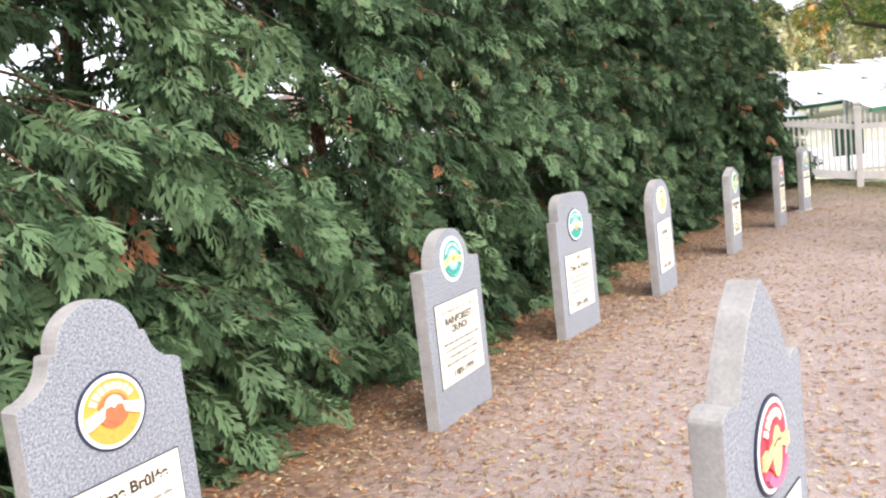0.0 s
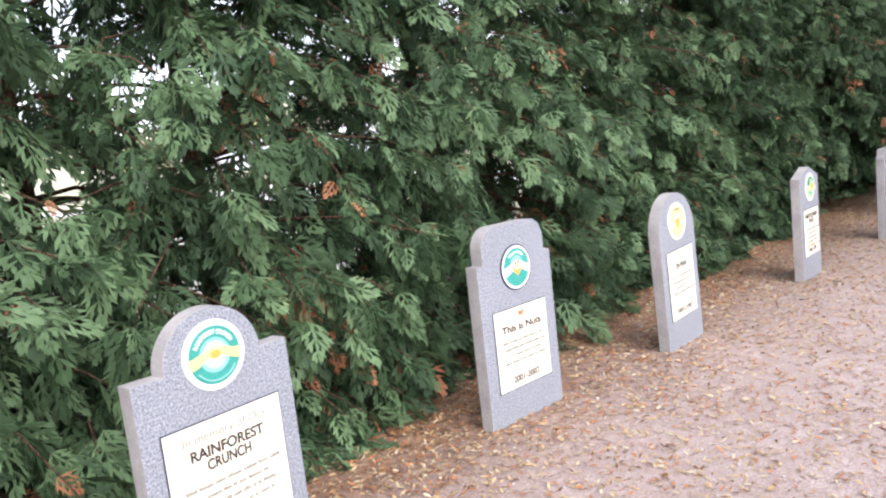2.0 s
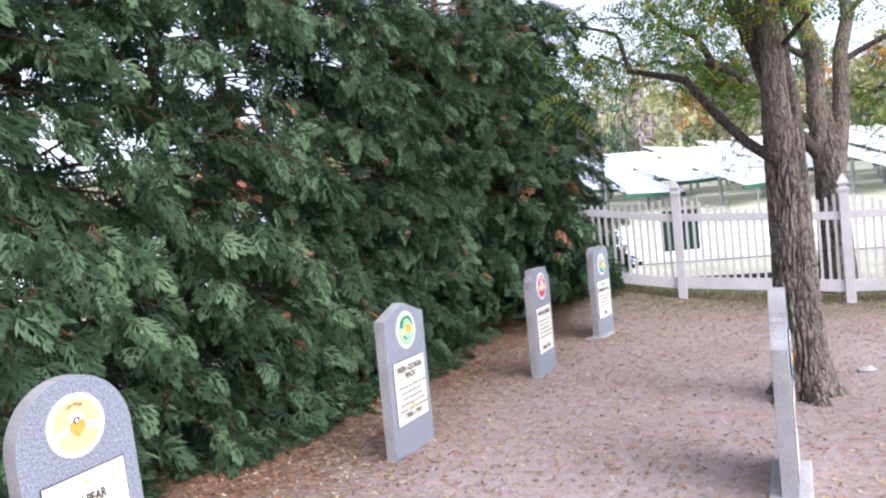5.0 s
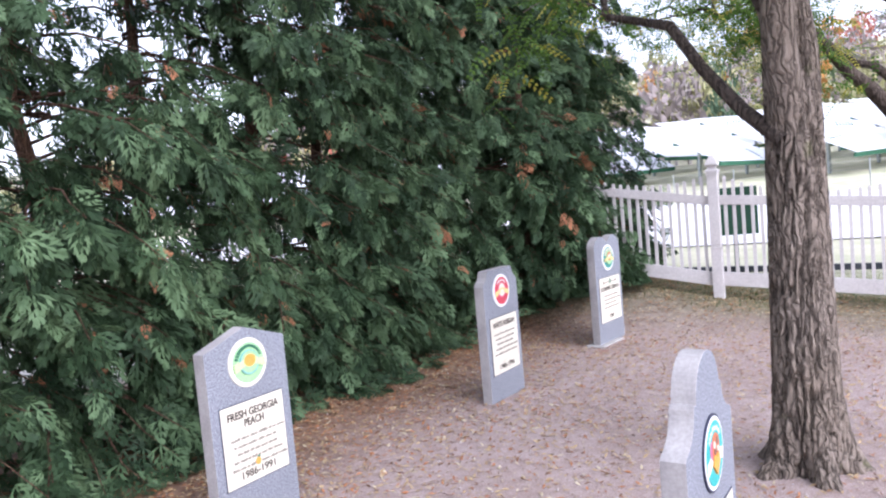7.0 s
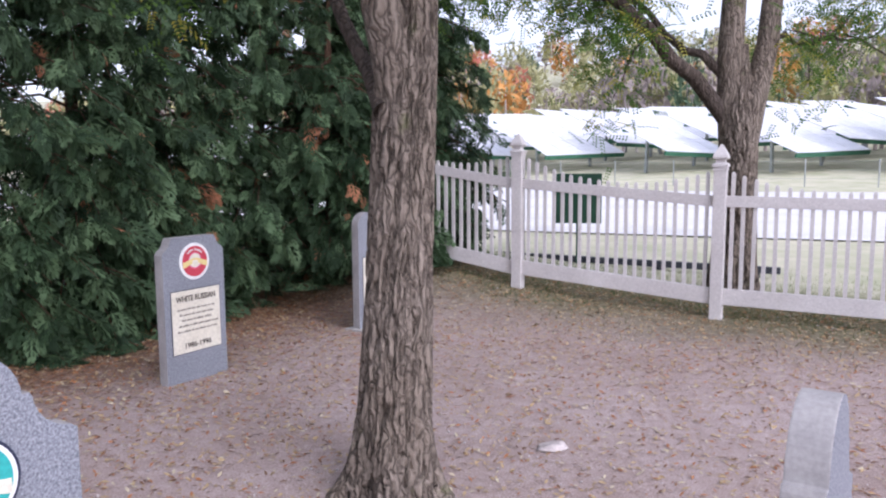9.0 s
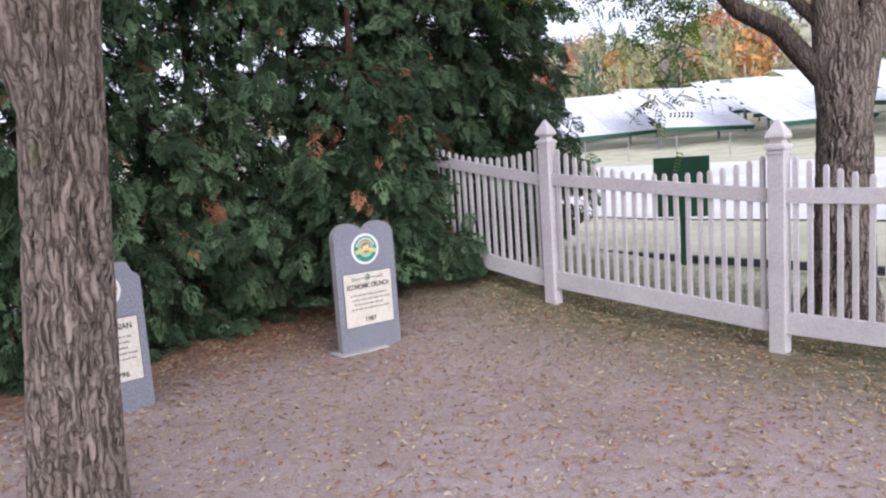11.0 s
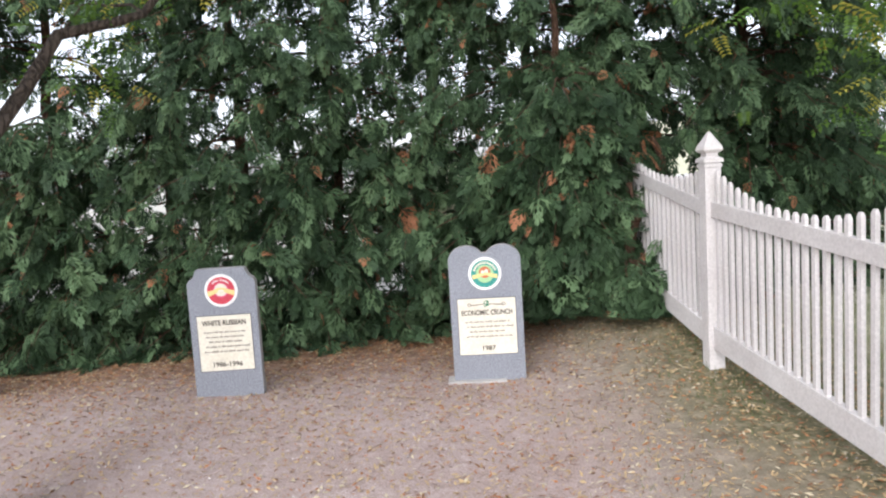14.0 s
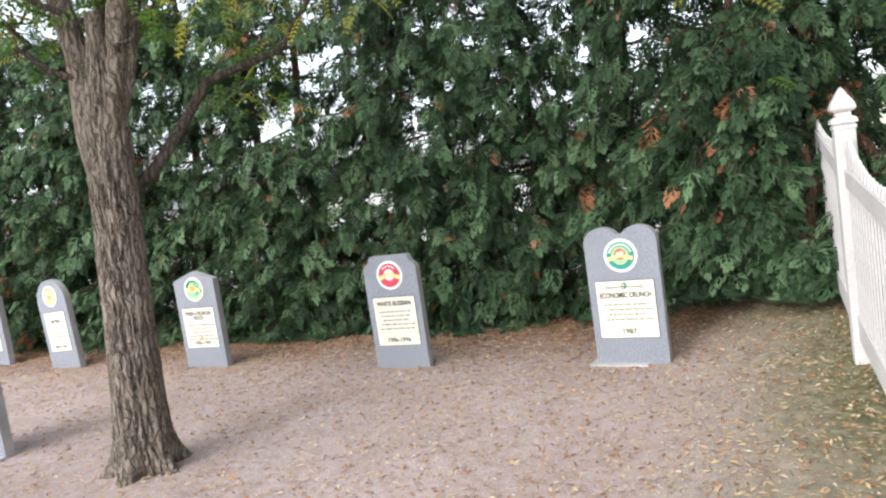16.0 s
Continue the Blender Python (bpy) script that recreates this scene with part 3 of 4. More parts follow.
gravestone("gable", (3.352, 9.476), 60, (0.396, 0.203, 0.598), 0.783, M_PALEGREEN,
           arc_blocks(M_DKGREEN, 15, 165, 14, 0.074, 0.088) + [("halo", disc(0, 0.002, 0.060), M_PALETEAL), ("glow", disc(0, 0.004, 0.053), M_PALEGREEN), ("band", wave(0.096, 0.036), M_LIME), ("peach", disc(0, 0.012, 0.036, 24, 0.030), M_ORANGE)],
           ["FRESH GEORGIA", "PEACH"], "1986-1991", None, lines=5, low_mark=[("peach_mark", disc(0, 0, 0.017, 16, 0.019), M_ORANGE), ("peach_leaf", disc(0.006, 0.021, 0.009, 10, 0.005), M_DKGREEN)], badge_rim=M_CREAM, label="grey granite gravestone with gabled top and pale green badge")
gravestone("notched", at_face(4.742, 11.578, 60, 0.247), 60, (0.39, 0.197, 0.606), 0.79, M_RED,
           [("halo", disc(0, 0.004, 0.054), M_PINK), ("globe", disc(0, 0.006, 0.046), M_CREAM), ("band", wave(0.097, 0.034, -0.006), M_YELLOW), ("band_knot", disc(0, -0.004, 0.024, 16, 0.012), M_CREAM)],
           ["WHITE RUSSIAN"], "1986-1996", lines=5, badge_rim=M_WHITE, arc="White Russian", label="grey granite gravestone with notched corners and red badge")
gravestone("double", (5.645, 12.985), 55.5, (0.42, 0.205, 0.619), 0.80, M_TEAL,
           arc_blocks(M_CREAM, 15, 165, 12, 0.072, 0.088) + [("glow", disc(0, 0.0, 0.064), M_PALEGREEN), ("scoop", disc(0, 0.012, 0.042), M_RUST), ("band", wave(0.09, 0.026, -0.01), M_YELLOW), ("nut", disc(0.012, 0.02, 0.014), M_CREAM), ("nut", disc(-0.016, 0.015, 0.012), M_CREAM)],
           ["ECONOMIC CRUNCH"], "1987", [("scroll", wave(0.12, 0.008, -0.045), M_FAINT), ("scroll_end", ring(-0.125, -0.045, 0.008, 0.014, 0, 300), M_FAINT), ("scroll_end", ring(0.125, -0.045, 0.008, 0.014, -120, 180), M_FAINT)], mark="$", foot=(-0.31, 0.12), badge_rim=M_WHITE, label="grey granite gravestone with double-humped top on concrete foot")
gravestone("gothic", (1.124, 2.673), 53, (0.42, 0.07, 0.445), 0.615, M_RED,
           arc_blocks(M_CREAM, 35, 150, 8, 0.068, 0.088) + [("halo", disc(0, 0.0, 0.062), M_RED), ("banana", disc(0.0, -0.012, 0.034, 20, 0.062), M_YELLOW), ("band", wave(0.094, 0.03), M_YELLOW), ("stripe", wave(0.03, 0.008, 0.012), M_BROWN), ("foot_band", ring(0, 0, 0.074, 0.096, 215, 325), M_PINK)],
           [], "", label="grey granite gravestone with pointed top and red badge")
gravestone("bell", (5.21, 8.25), 60.5, (0.42, 0.07, 0.455), 0.648, M_TURQUOISE,
           [("band", wave(0.094, 0.034, -0.012), M_CREAM), ("flower", disc(-0.026, 0.016, 0.030), M_PINK), ("scoop", disc(0.004, 0.014, 0.044, 24, 0.048), M_RUST), ("nut", disc(0.016, 0.036, 0.013), M_BROWN), ("nut", disc(-0.014, 0.030, 0.011), M_CREAM), ("nut", disc(-0.008, 0.008, 0.012), M_BROWN), ("nut", disc(0.022, 0.010, 0.009), M_CREAM), ("cone", [(x, z - 0.022) for x, z in heart], M_ORANGE)],
           [], "", foot=(-0.33, 0.27), arc="Aloha Macadamia", label="grey granite gravestone with bell-shaped top and teal fruit badge")
gravestone("bell", (7.09, 7.97), 57, (0.42, 0.07, 0.445), 0.625, M_TEAL, arc_blocks(M_WHITE), [], "", label="plain grey granite gravestone seen edge-on beside the path")

# ---- deciduous trees ----
def trunk_arrays(height_m, radius, n=160, m=190, seed=0.0, lean=(0, 0), flare=0.30):
    """A furrowed trunk with a flared foot."""
    zs = np.linspace(-0.12, height_m, m)
    a = np.linspace(0, 2 * np.pi, n, endpoint=False)
    vs = np.empty((m, n, 3))
    for i, z in enumerate(zs):
        t = max(z, 0) / height_m
        r0 = radius * (1 - 0.22 * t) * (1 - 0.62 * float(smooth_step(height_m - 0.75, height_m, z))) * (1 + flare * math.exp(-max(z, 0) / 0.16) + 0.10 * math.exp(-max(z, 0) / 0.5))
        lobes = 1 + 0.35 * math.exp(-max(z, 0) / 0.14) * np.cos(5 * a + seed)
        cx, cy = lean[0] * t, lean[1] * t
        for j, w in enumerate(a):
            p = Vector((math.cos(w) * 2.1 + seed, math.sin(w) * 2.1, z * 1.7 + 0.3 * math.sin(2 * w)))
            q = noise.noise(p * 2.3 + Vector((0, 0, 0.35 * math.sin(z * 5)))) + 0.5 * noise.noise(p * 5.1)
            ridge = (1 - min(1.0, abs(q) * 3.2)) ** 2
            bump = -0.2 * ridge + 0.025 * noise.noise(Vector((p.x * 6, p.y * 6, z * 9)))
            r = r0 * (lobes[j] + bump * 1.1)
            vs[i, j] = (cx + math.cos(w) * r, cy + math.sin(w) * r, z)
    i = np.arange(m - 1)[:, None] * n
    j = np.arange(n)[None]
    f = np.stack([i + j, i + (j + 1) % n, i + n + (j + 1) % n, i + n + j], -1).reshape(-1, 4)
    return vs.reshape(-1, 3), f


def pinnate():
    """A compound leaf of small oval leaflets along a stalk."""
    vs, fs = [], []
    for k in range(6):
        for s in (-1, 1):
            x, L, W = 0.03 + 0.036 * k, 0.042 * (1 - 0.05 * k), 0.011
            d = np.array([0.45, s * 0.89, 0])
            q = np.array([-d[1], d[0], 0])
            b = np.array([x, 0, -0.02 * (x / 0.2) ** 2])
            mid = b + d * L * 0.5
            base = len(vs)
            vs += [b, mid + q * W + [0, 0, 0.004], b + d * L + [0, 0, -0.008], mid - q * W + [0, 0, 0.004]]
            fs.append((base, base + 1, base + 2, base + 3))
    return np.array(vs), np.array(fs)


PINNATE = pinnate()


def leaf_cloud(ends, per, spread):
    """Places, turns and sizes for leaves round the ends of twigs."""
    pl, ya, pi, ro, sc = [], [], [], [], []
    for e in ends:
        for _ in range(per):
            pl.append(np.array(e) + rng.normal(0, 1, 3) * spread)
            ya.append(rng.uniform(0, 2 * np.pi))
            pi.append(rng.normal(0.35, 0.35))
            ro.append(rng.normal(0, 0.5))
            sc.append(rng.uniform(0.65, 1.2))
    return np.array(pl), rotations(np.array(ya), np.array(pi), np.array(ro)), np.array(sc)


def bend(a, b, sag=0.0, n=8, wob=0.05):
    a, b = np.array(a, float), np.array(b, float)
    out = []
    for i in range(n + 1):
        t = i / n
        p = a + (b - a) * t + np.array([0, 0, sag * math.sin(math.pi * t)])
        if 0 < i < n:
            p = p + rng.normal(0, wob, 3)
        out.append(p)
    return out


def deciduous_tree(x, y, trunk_h, radius, stems, limbs, per, seed, label, twigs=5, yellow=0.35, spread=0.16, lean=(0, 0), bare=()):
    """stems: forks from the trunk's top; limbs: (start, end, radius, sag), all from the tree's foot."""
    t = tagged(new("deciduous_tree"), label, "tree")
    t.location = (x, y, ground_z(x, y))
    v, f = trunk_arrays(trunk_h, radius, seed=seed, lean=lean)
    array_mesh("trunk", v, f, None, M_BARK, t, smooth=True)
    ends = []
    for a, b, r, sag in stems + limbs:
        pts = bend(a, b, sag)
        v, f = tube(pts, [r * (1 - 0.72 * i / 8) for i in range(9)], 14)
        array_mesh("limb", v, f, None, M_BARK_DARK if (a, b, r, sag) in limbs else M_BARK, t, smooth=True)
        small = []
        few = any((a, b, r, sag) == limbs[i] for i in bare)
        for k in range(2 if few else twigs * (2 if r > 0.05 else 1)):
            s = rng.integers(5 if few or (a, b, r, sag) in stems else 3, 9)
            p = pts[s]
            d = rng.normal(0, 1, 3)
            d[2] = abs(d[2]) * 0.5 if (a, b, r, sag) in stems else d[2] * 0.5 - 0.05
            e = p + d / np.linalg.norm(d) * rng.uniform(0.4, 0.85)
            tw = bend(p, e, 0.08, 5, 0.03)
            small.append(tube(tw, [0.012 * (1 - 0.13 * i) for i in range(6)], 5))
            ends += [tw[3], tw[4], e, e + rng.normal(0, 0.15, 3)]
        v, f = joined(small)
        tagged(array_mesh("twigwork", v, f, None, M_BARK_DARK, t, smooth=True), kind="stuff")
        ends.append(pts[-1])
    pl, rot, sc = leaf_cloud(ends, per, spread)
    v, f = scatter(PINNATE[0], PINNATE[1], pl, rot, sc)
    mi = np.repeat((rng.random(len(pl)) < yellow).astype(int), len(PINNATE[1]))
    tagged(array_mesh("crown", v, f, mi, [M_LOCUST, M_LOCUST_Y], t, "green and yellowing compound leaves"), kind="stuff")
    return t


deciduous_tree(6.07, 9.68, 2.75, 0.156,
               [((0.055, 0.12, 1.6), (-0.15, -0.18, 5.2), 0.09, 0.0), ((0.06, 0.14, 1.6), (0.40, 0.80, 5.4), 0.075, 0.1), ((0.06, 0.17, 2.0), (-0.2, 1.2, 4.8), 0.06, 0.1)],
               [((-0.02, 0.03, 1.62), (-0.85, 1.80, 3.10), 0.042, 0.15), ((0.02, 0.1, 2.2), (-0.9, 0.3, 3.7), 0.04, 0.1), ((-0.03, 0.0, 3.2), (-1.9, -1.4, 4.0), 0.04, 0.2), ((0.2, 0.5, 3.5), (1.5, 1.9, 5.0), 0.04, 0.2), ((0.03, 0.05, 2.4), (-0.1, -0.8, 2.85), 0.022, 0.1), ((0.05, 0.25, 2.4), (0.1, 0.75, 2.8), 0.02, 0.05), ((0.08, 0.18, 2.7), (0.4, -1.1, 3.1), 0.02, 0.1), ((-0.09, -0.1, 4.2), (-1.0, 1.3, 4.7), 0.04, 0.2), ((0.29, 0.59, 4.2), (1.6, -0.8, 5.2), 0.04, 0.2)],
               16, 1.7, "tree with furrowed grey-brown bark and forked trunk on gravel", yellow=0.3, bare=(0, 1), lean=(0.10, 0.22))
deciduous_tree(9.1, 14.1, 2.5, 0.215,
               [((-0.025, 0, 1.4), (-0.35, 0.15, 6.0), 0.15, 0.0), ((0.04, 0, 1.4), (0.85, 0.3, 5.6), 0.13, 0.1), ((0.05, 0.1, 2.3), (0.2, 1.3, 5.0), 0.08, 0.1)],
               [((-0.14, 0, 1.80), (-2.4, -0.5, 3.7), 0.085, 0.12), ((-0.12, 0, 2.15), (-1.5, 0.9, 3.5), 0.05, 0.1), ((0.34, 0.11, 3.0), (2.5, -0.3, 3.3), 0.045, 0.2), ((-1.3, -0.25, 2.95), (-2.6, 1.5, 3.4), 0.03, 0.1), ((-0.2, 0.05, 3.1), (-1.7, -0.9, 3.9), 0.05, 0.2), ((0.25, 0.08, 2.5), (1.9, 0.9, 2.5), 0.03, 0.1), ((0.46, 0.16, 3.6), (2.2, -1.0, 4.1), 0.04, 0.1)],
               19, 4.2, "large forked tree with dark bark behind the picket fence", twigs=7, yellow=0.14, spread=0.19)


# ---- the cedar hedge ----
def cedar_spray():
    """A flat, drooping fan of scale-leaf branchlets."""
    vs, fs = [], []

    def lobe(b, d, L, W):
        q = np.array([-d[1], d[0], 0])
        i = len(vs)
        m = b + d * L * 0.55
        vs.extend([b, m + q * W, b + d * L, m - q * W])
        fs.append((i, i + 1, i + 2, i + 3))
    for k in range(4):
        x = 0.044 * k
        lobe(np.array([x, 0, 0]), np.array([1.0, 0, 0]), 0.075, 0.0085)
        for s in (-1, 1):
            ang = s * (0.88 - 0.09 * k + rng.normal(0, 0.12))
            d = np.array([math.cos(ang), math.sin(ang), 0])
            L = 0.108 * (1 - 0.16 * k) * rng.uniform(0.75, 1.2)
            b = np.array([x + 0.010, 0, 0])
            lobe(b, d, L, 0.0092)
            a2 = ang - s * 0.6
            lobe(b + d * L * 0.42, np.array([math.cos(a2), math.sin(a2), 0]), L * 0.7, 0.0082)
    v = np.array(vs)
    v[:, 2] = -1.3 * v[:, 0] ** 2 - 1.6 * v[:, 1] ** 2 + rng.normal(0, 0.0035, len(v))
    return v, np.array(fs)


SPRAYS = [cedar_spray() for _ in range(5)]


def cedar_tree(along, back, height_m, reach, branches, label, low=0.05, pale_share=0.42, withered=(), free=0.0):
    """A cedar with its trunk set back from the hedge's foot, limbs that bow outwards, and drooping sprays."""
    p = HEDGE_P + HEDGE_U * along - HEDGE_N * back
    gz = ground_z(p.x, p.y)
    t = tagged(new("cedar_tree"), label, "tree", "cedar hedge")
    t.location = (p.x, p.y, gz)
    top = np.array([rng.normal(0, 0.15), rng.normal(0, 0.15), height_m])
    pts = [np.array([0, 0, -0.1]) + (top - [0, 0, -0.1]) * s + np.array([rng.normal(0, 0.025), rng.normal(0, 0.025), 0]) for s in np.linspace(0, 1, 9)]
    v, f = tube(pts, [0.075 * (1 - 0.085 * i) for i in range(9)], 12)
    array_mesh("trunk", v, f, None, M_TWIG, t, smooth=True)
    front = math.atan2(HEDGE_N.y, HEDGE_N.x)
    limbs, P, R, S, K, Y = [], [], [], [], [], []
    for b in range(branches):
        z0 = low + (height_m - 0.6) * rng.random() ** 1.15
        side = rng.random()
        yaw = front + (rng.normal(0, 0.75) if side < 0.74 else rng.uniform(-math.pi, math.pi))
        s = z0 / height_m
        if z0 > 1.3 and noise.noise(Vector((along * 1.1 + math.sin(yaw - front) * 0.6, z0 * 1.3, 3.7))) > 0.80 - 0.075 * z0 + (0.3 if along > 7.5 and z0 < 3 else 0):
            continue
        L = reach * (1.05 - 0.45 * s ** 1.8) * rng.uniform(0.72, 1.12)
        L *= 1 - 0.22 * math.exp(-((z0 - 0.15) / 0.35) ** 2)
        ahead = math.cos(yaw - front)
        if ahead > 0.1:
            L = min(L, max(free, back + (0.22 if z0 < 1.2 else 0.5) + rng.normal(0, 0.1) + ((0.7 if z0 > 0.8 and along > 9.6 else 0.35) if along > 9 else 0)) / ahead)
        d = np.array([math.cos(yaw), math.sin(yaw), 0])
        start = pts[0] + (top - pts[0]) * s
        rise = rng.uniform(-0.05, 0.3)
        ps = [start + d * L * u + np.array([0, 0, L * (rise * u - 0.38 * u * u)]) + rng.normal(0, 0.012, 3) for u in np.linspace(0, 1, 6)]
        for q in ps:
            q[2] = max(q[2], 0.03)
        limbs.append(tube(ps, [0.014 * (1 - 0.16 * i) for i in range(6)], 4))
        dead_limb = rng.random() < 0.028
        n = int(18 * L + 6)
        for k in range(n):
            u = 1 - 0.72 * rng.random() ** 1.5
            i = min(int(u * 5), 4)
            q = ps[i] + (ps[i + 1] - ps[i]) * (u * 5 - i)
            sd = rng.choice((-1, 1))
            off = rng.uniform(0.0, 0.15) * (1.25 - u)
            side_v = np.array([-d[1], d[0], 0]) * sd
            P.append(q + side_v * off + np.array([0, 0, rng.normal(0, 0.03) - 0.02]))
            Y.append((yaw + sd * rng.uniform(0.0, 1.0), rng.normal(0.75, 0.4), rng.normal(0, 0.8)))
            r = rng.random()
            S.append(rng.uniform(0.6, 1.25) * (0.6 if r > 0.975 else 1))
            # The paler green gets likelier towards the limb's tip.
            K.append(2 if (dead_limb and r < 0.45) or r > 0.975 else 1 if r < pale_share * u * u else 0)
    for bx, by, bz, size, count in withered:
        hang = np.array([bx - p.x, by - p.y, bz - gz])
        ps = [pts[0] + (top - pts[0]) * (bz + 0.25) / height_m * (1 - u) + hang * u + np.array([0, 0, 0.12 * math.sin(math.pi * u)]) for u in np.linspace(0, 1, 6)]
        limbs.append(tube(ps, [0.014 * (1 - 0.16 * i) for i in range(6)], 4))
        for _ in range(count):
            P.append(hang + rng.normal(0, 1, 3) * size)
            Y.append((front + rng.normal(0, 0.8), rng.normal(1.15, 0.3), rng.normal(0, 0.8)))
            S.append(rng.uniform(0.6, 1.05))
            K.append(2)
    v, f = joined(limbs)
    tagged(array_mesh("branchwork", v, f, None, M_TWIG, t, smooth=True), kind="stuff")
    P, Y, S, K = np.array(P), np.array(Y), np.array(S), np.array(K)
    P[:, 2] = np.maximum(P[:, 2], 0.04)
    which = rng.integers(0, len(SPRAYS), len(P))
    vs, fs, ms, base = [], [], [], 0
    for w, (tv, tf) in enumerate(SPRAYS):
        sel = which == w
        R = rotations(Y[sel, 0], Y[sel, 1], Y[sel, 2])
        v, f = scatter(tv, tf, P[sel], R, S[sel])
        vs.append(v)
        fs.append(f + base)
        ms.append(np.repeat(K[sel], len(tf)))
        base += len(v)
    vs = np.concatenate(vs)
    vs[:, 2] = np.maximum(vs[:, 2], 0.012)
    tagged(array_mesh("crown", vs, np.concatenate(fs), np.concatenate(ms), [M_CEDAR, M_CEDAR_LIGHT, M_CEDAR_DEAD], t), kind="stuff")


# boughs of orange dead leaf: x, y, z, spread, sprays
WITHERED = [(0.05, 6.2, 0.78, 0.06, 26), (0.11, 6.28, 0.86, 0.05, 14)]
CEDAR_LABEL = "dark green cedar with drooping sprays and orange dead tips"
k = 0
s = -6.4
while s < 11.9:
    seen = s > -3.4
    end = s > 9.4
    # Trees at the start of the row take more of the paler green.
    cedar_tree(s, (0.62 if end else 1.0) + 0.09 * ((k * 37) % 5 - 2), 4.7 + 0.5 * ((k * 13) % 4) / 3, 1.38 if end else 1.32, (150 if s > 7.5 else 122) if seen else 40, CEDAR_LABEL, pale_share=0.8 if s < 0.5 else 0.42, withered=WITHERED if abs(s - 0.6) < 0.45 else ())
    s += 0.92
    k += 1
cedar_tree(12.35, 0.45, 5.0, 1.35, 150, "dark green cedar at the hedge's end behind the fence")
cedar_tree(13.0, 0.75, 5.0, 1.1, 110, "dark green cedar behind the end of the fence")
cedar_tree(13.4, 1.4, 5.1, 1.2, 110, "dark green cedar behind the end of the fence")
for u, n, tall, reach in ((10.45, 0.3, 2.7, 0.85), (10.75, 0.88, 1.0, 0.5), (11.55, 0.65, 1.3, 0.8)):
    cedar_tree(u, -n, tall, reach, int(60 * tall), "low bushy cedar at the hedge foot beside the fence", pale_share=0.2, free=reach)


# ---- litter, stones and grass on the ground ----
def ground_scatter():
    # fallen leaflets
    n = 300000
    x, y = rng.uniform(-2.5, 12.5, n * 2), rng.uniform(0.5, 15.5, n * 2)
    hd = (x - HEDGE_P.x) * HEDGE_N.x + (y - HEDGE_P.y) * HEDGE_N.y
    fd = (x - FENCE_P.x) * FENCE_N.x + (y - FENCE_P.y) * FENCE_N.y
    w = np.where(hd > -0.6, 0.19 + 0.81 * np.exp(-np.maximum(hd, 0) / 1.0), 0.3) + 0.22 * np.exp(-np.maximum(-fd, 0) / 1.2)
    keep = (rng.random(n * 2) < w) & (hd > -1.2) & (fd < 0.8)
    x, y, hd = x[keep], y[keep], hd[keep]
    tv = np.array([(-0.021, 0, 0.001), (0, 0.0065, 0.003), (0.022, 0, 0.002), (0, -0.0065, 0.004)])
    tf = np.array([(0, 1, 2, 3)])
    m = len(x)
    pl = np.stack([x, y, height(x, y) + 0.007], -1)
    rot = rotations(rng.uniform(0, 6.28, m), rng.normal(0, 0.2, m), rng.normal(0, 0.3, m))
    v, f = scatter(tv, tf, pl, rot, rng.uniform(0.45, 1.15, m))
    near = np.exp(-np.maximum(hd, 0) / 0.9)
    r = rng.random(m)
    mi = np.where(r < 0.36 + 0.4 * near, np.where(rng.random(m) < 0.4, 1, 2), np.where(rng.random(m) < 0.78, 0, 3))
    tagged(array_mesh("fallen_leaves", v, f, mi, M_LITTER), "small tan and brown fallen leaves on gravel", "leaves", kind="stuff")
    # loose stones
    n = 6000
    x, y = rng.uniform(-1, 12.5, n), rng.uniform(0.5, 14, n)
    tv = np.array([(1, 0, 0), (-1, 0, 0), (0, 1, 0), (0, -1, 0), (0, 0, 0.7), (0, 0, -0.7)]) * 0.006
    tf = np.array([(0, 2, 4), (2, 1, 4), (1, 3, 4), (3, 0, 4), (2, 0, 5), (1, 2, 5), (3, 1, 5), (0, 3, 5)])
    pl = np.stack([x, y, height(x, y) + 0.004], -1)
    v, f = scatter(tv, tf, pl, rotations(rng.uniform(0, 6.28, n), rng.normal(0, 0.4, n), rng.normal(0, 0.4, n)), rng.uniform(0.4, 1.6, n))
    tagged(array_mesh("loose_gravel", v, f, None, M_PEBBLE), "pale loose gravel stones on the path", "gravel", kind="stuff")
    # grass along and behind the fence
    n = 46000
    u, w = rng.uniform(-5.5, 6.0, n), rng.normal(0.6, 1.1, n)
    keep = (w > -1.7) & (w < 3.5) & (rng.random(n) < np.where(w < 0, 0.45 * np.exp(w / 0.8), 1))
    clump = np.sin(u * 3.1 + 1.2 * np.sin(w * 2.7)) + np.sin(w * 4.3 + u * 1.7)
    keep &= (clump > -0.3) | (w > 0.4)
    u, w = u[keep], w[keep]
    x, y = FENCE_P.x + FENCE_U.x * u + FENCE_N.x * w, FENCE_P.y + FENCE_U.y * u + FENCE_N.y * w
    m = len(x)
    tv = np.array([(0.002, 0, 0), (-0.002, 0, 0), (0, 0.012, 0.045)])
    v, f = scatter(tv, np.array([(0, 1, 2)]), np.stack([x, y, height(x, y)], -1), rotations(rng.uniform(0, 6.28, m), rng.normal(0, 0.3, m), rng.normal(0, 0.5, m)), rng.uniform(0.5, 1.3, m))
    tagged(array_mesh("grass", v, f, None, M_BLADE), "thin short green grass along the fence", "grass", kind="stuff")


ground_scatter()


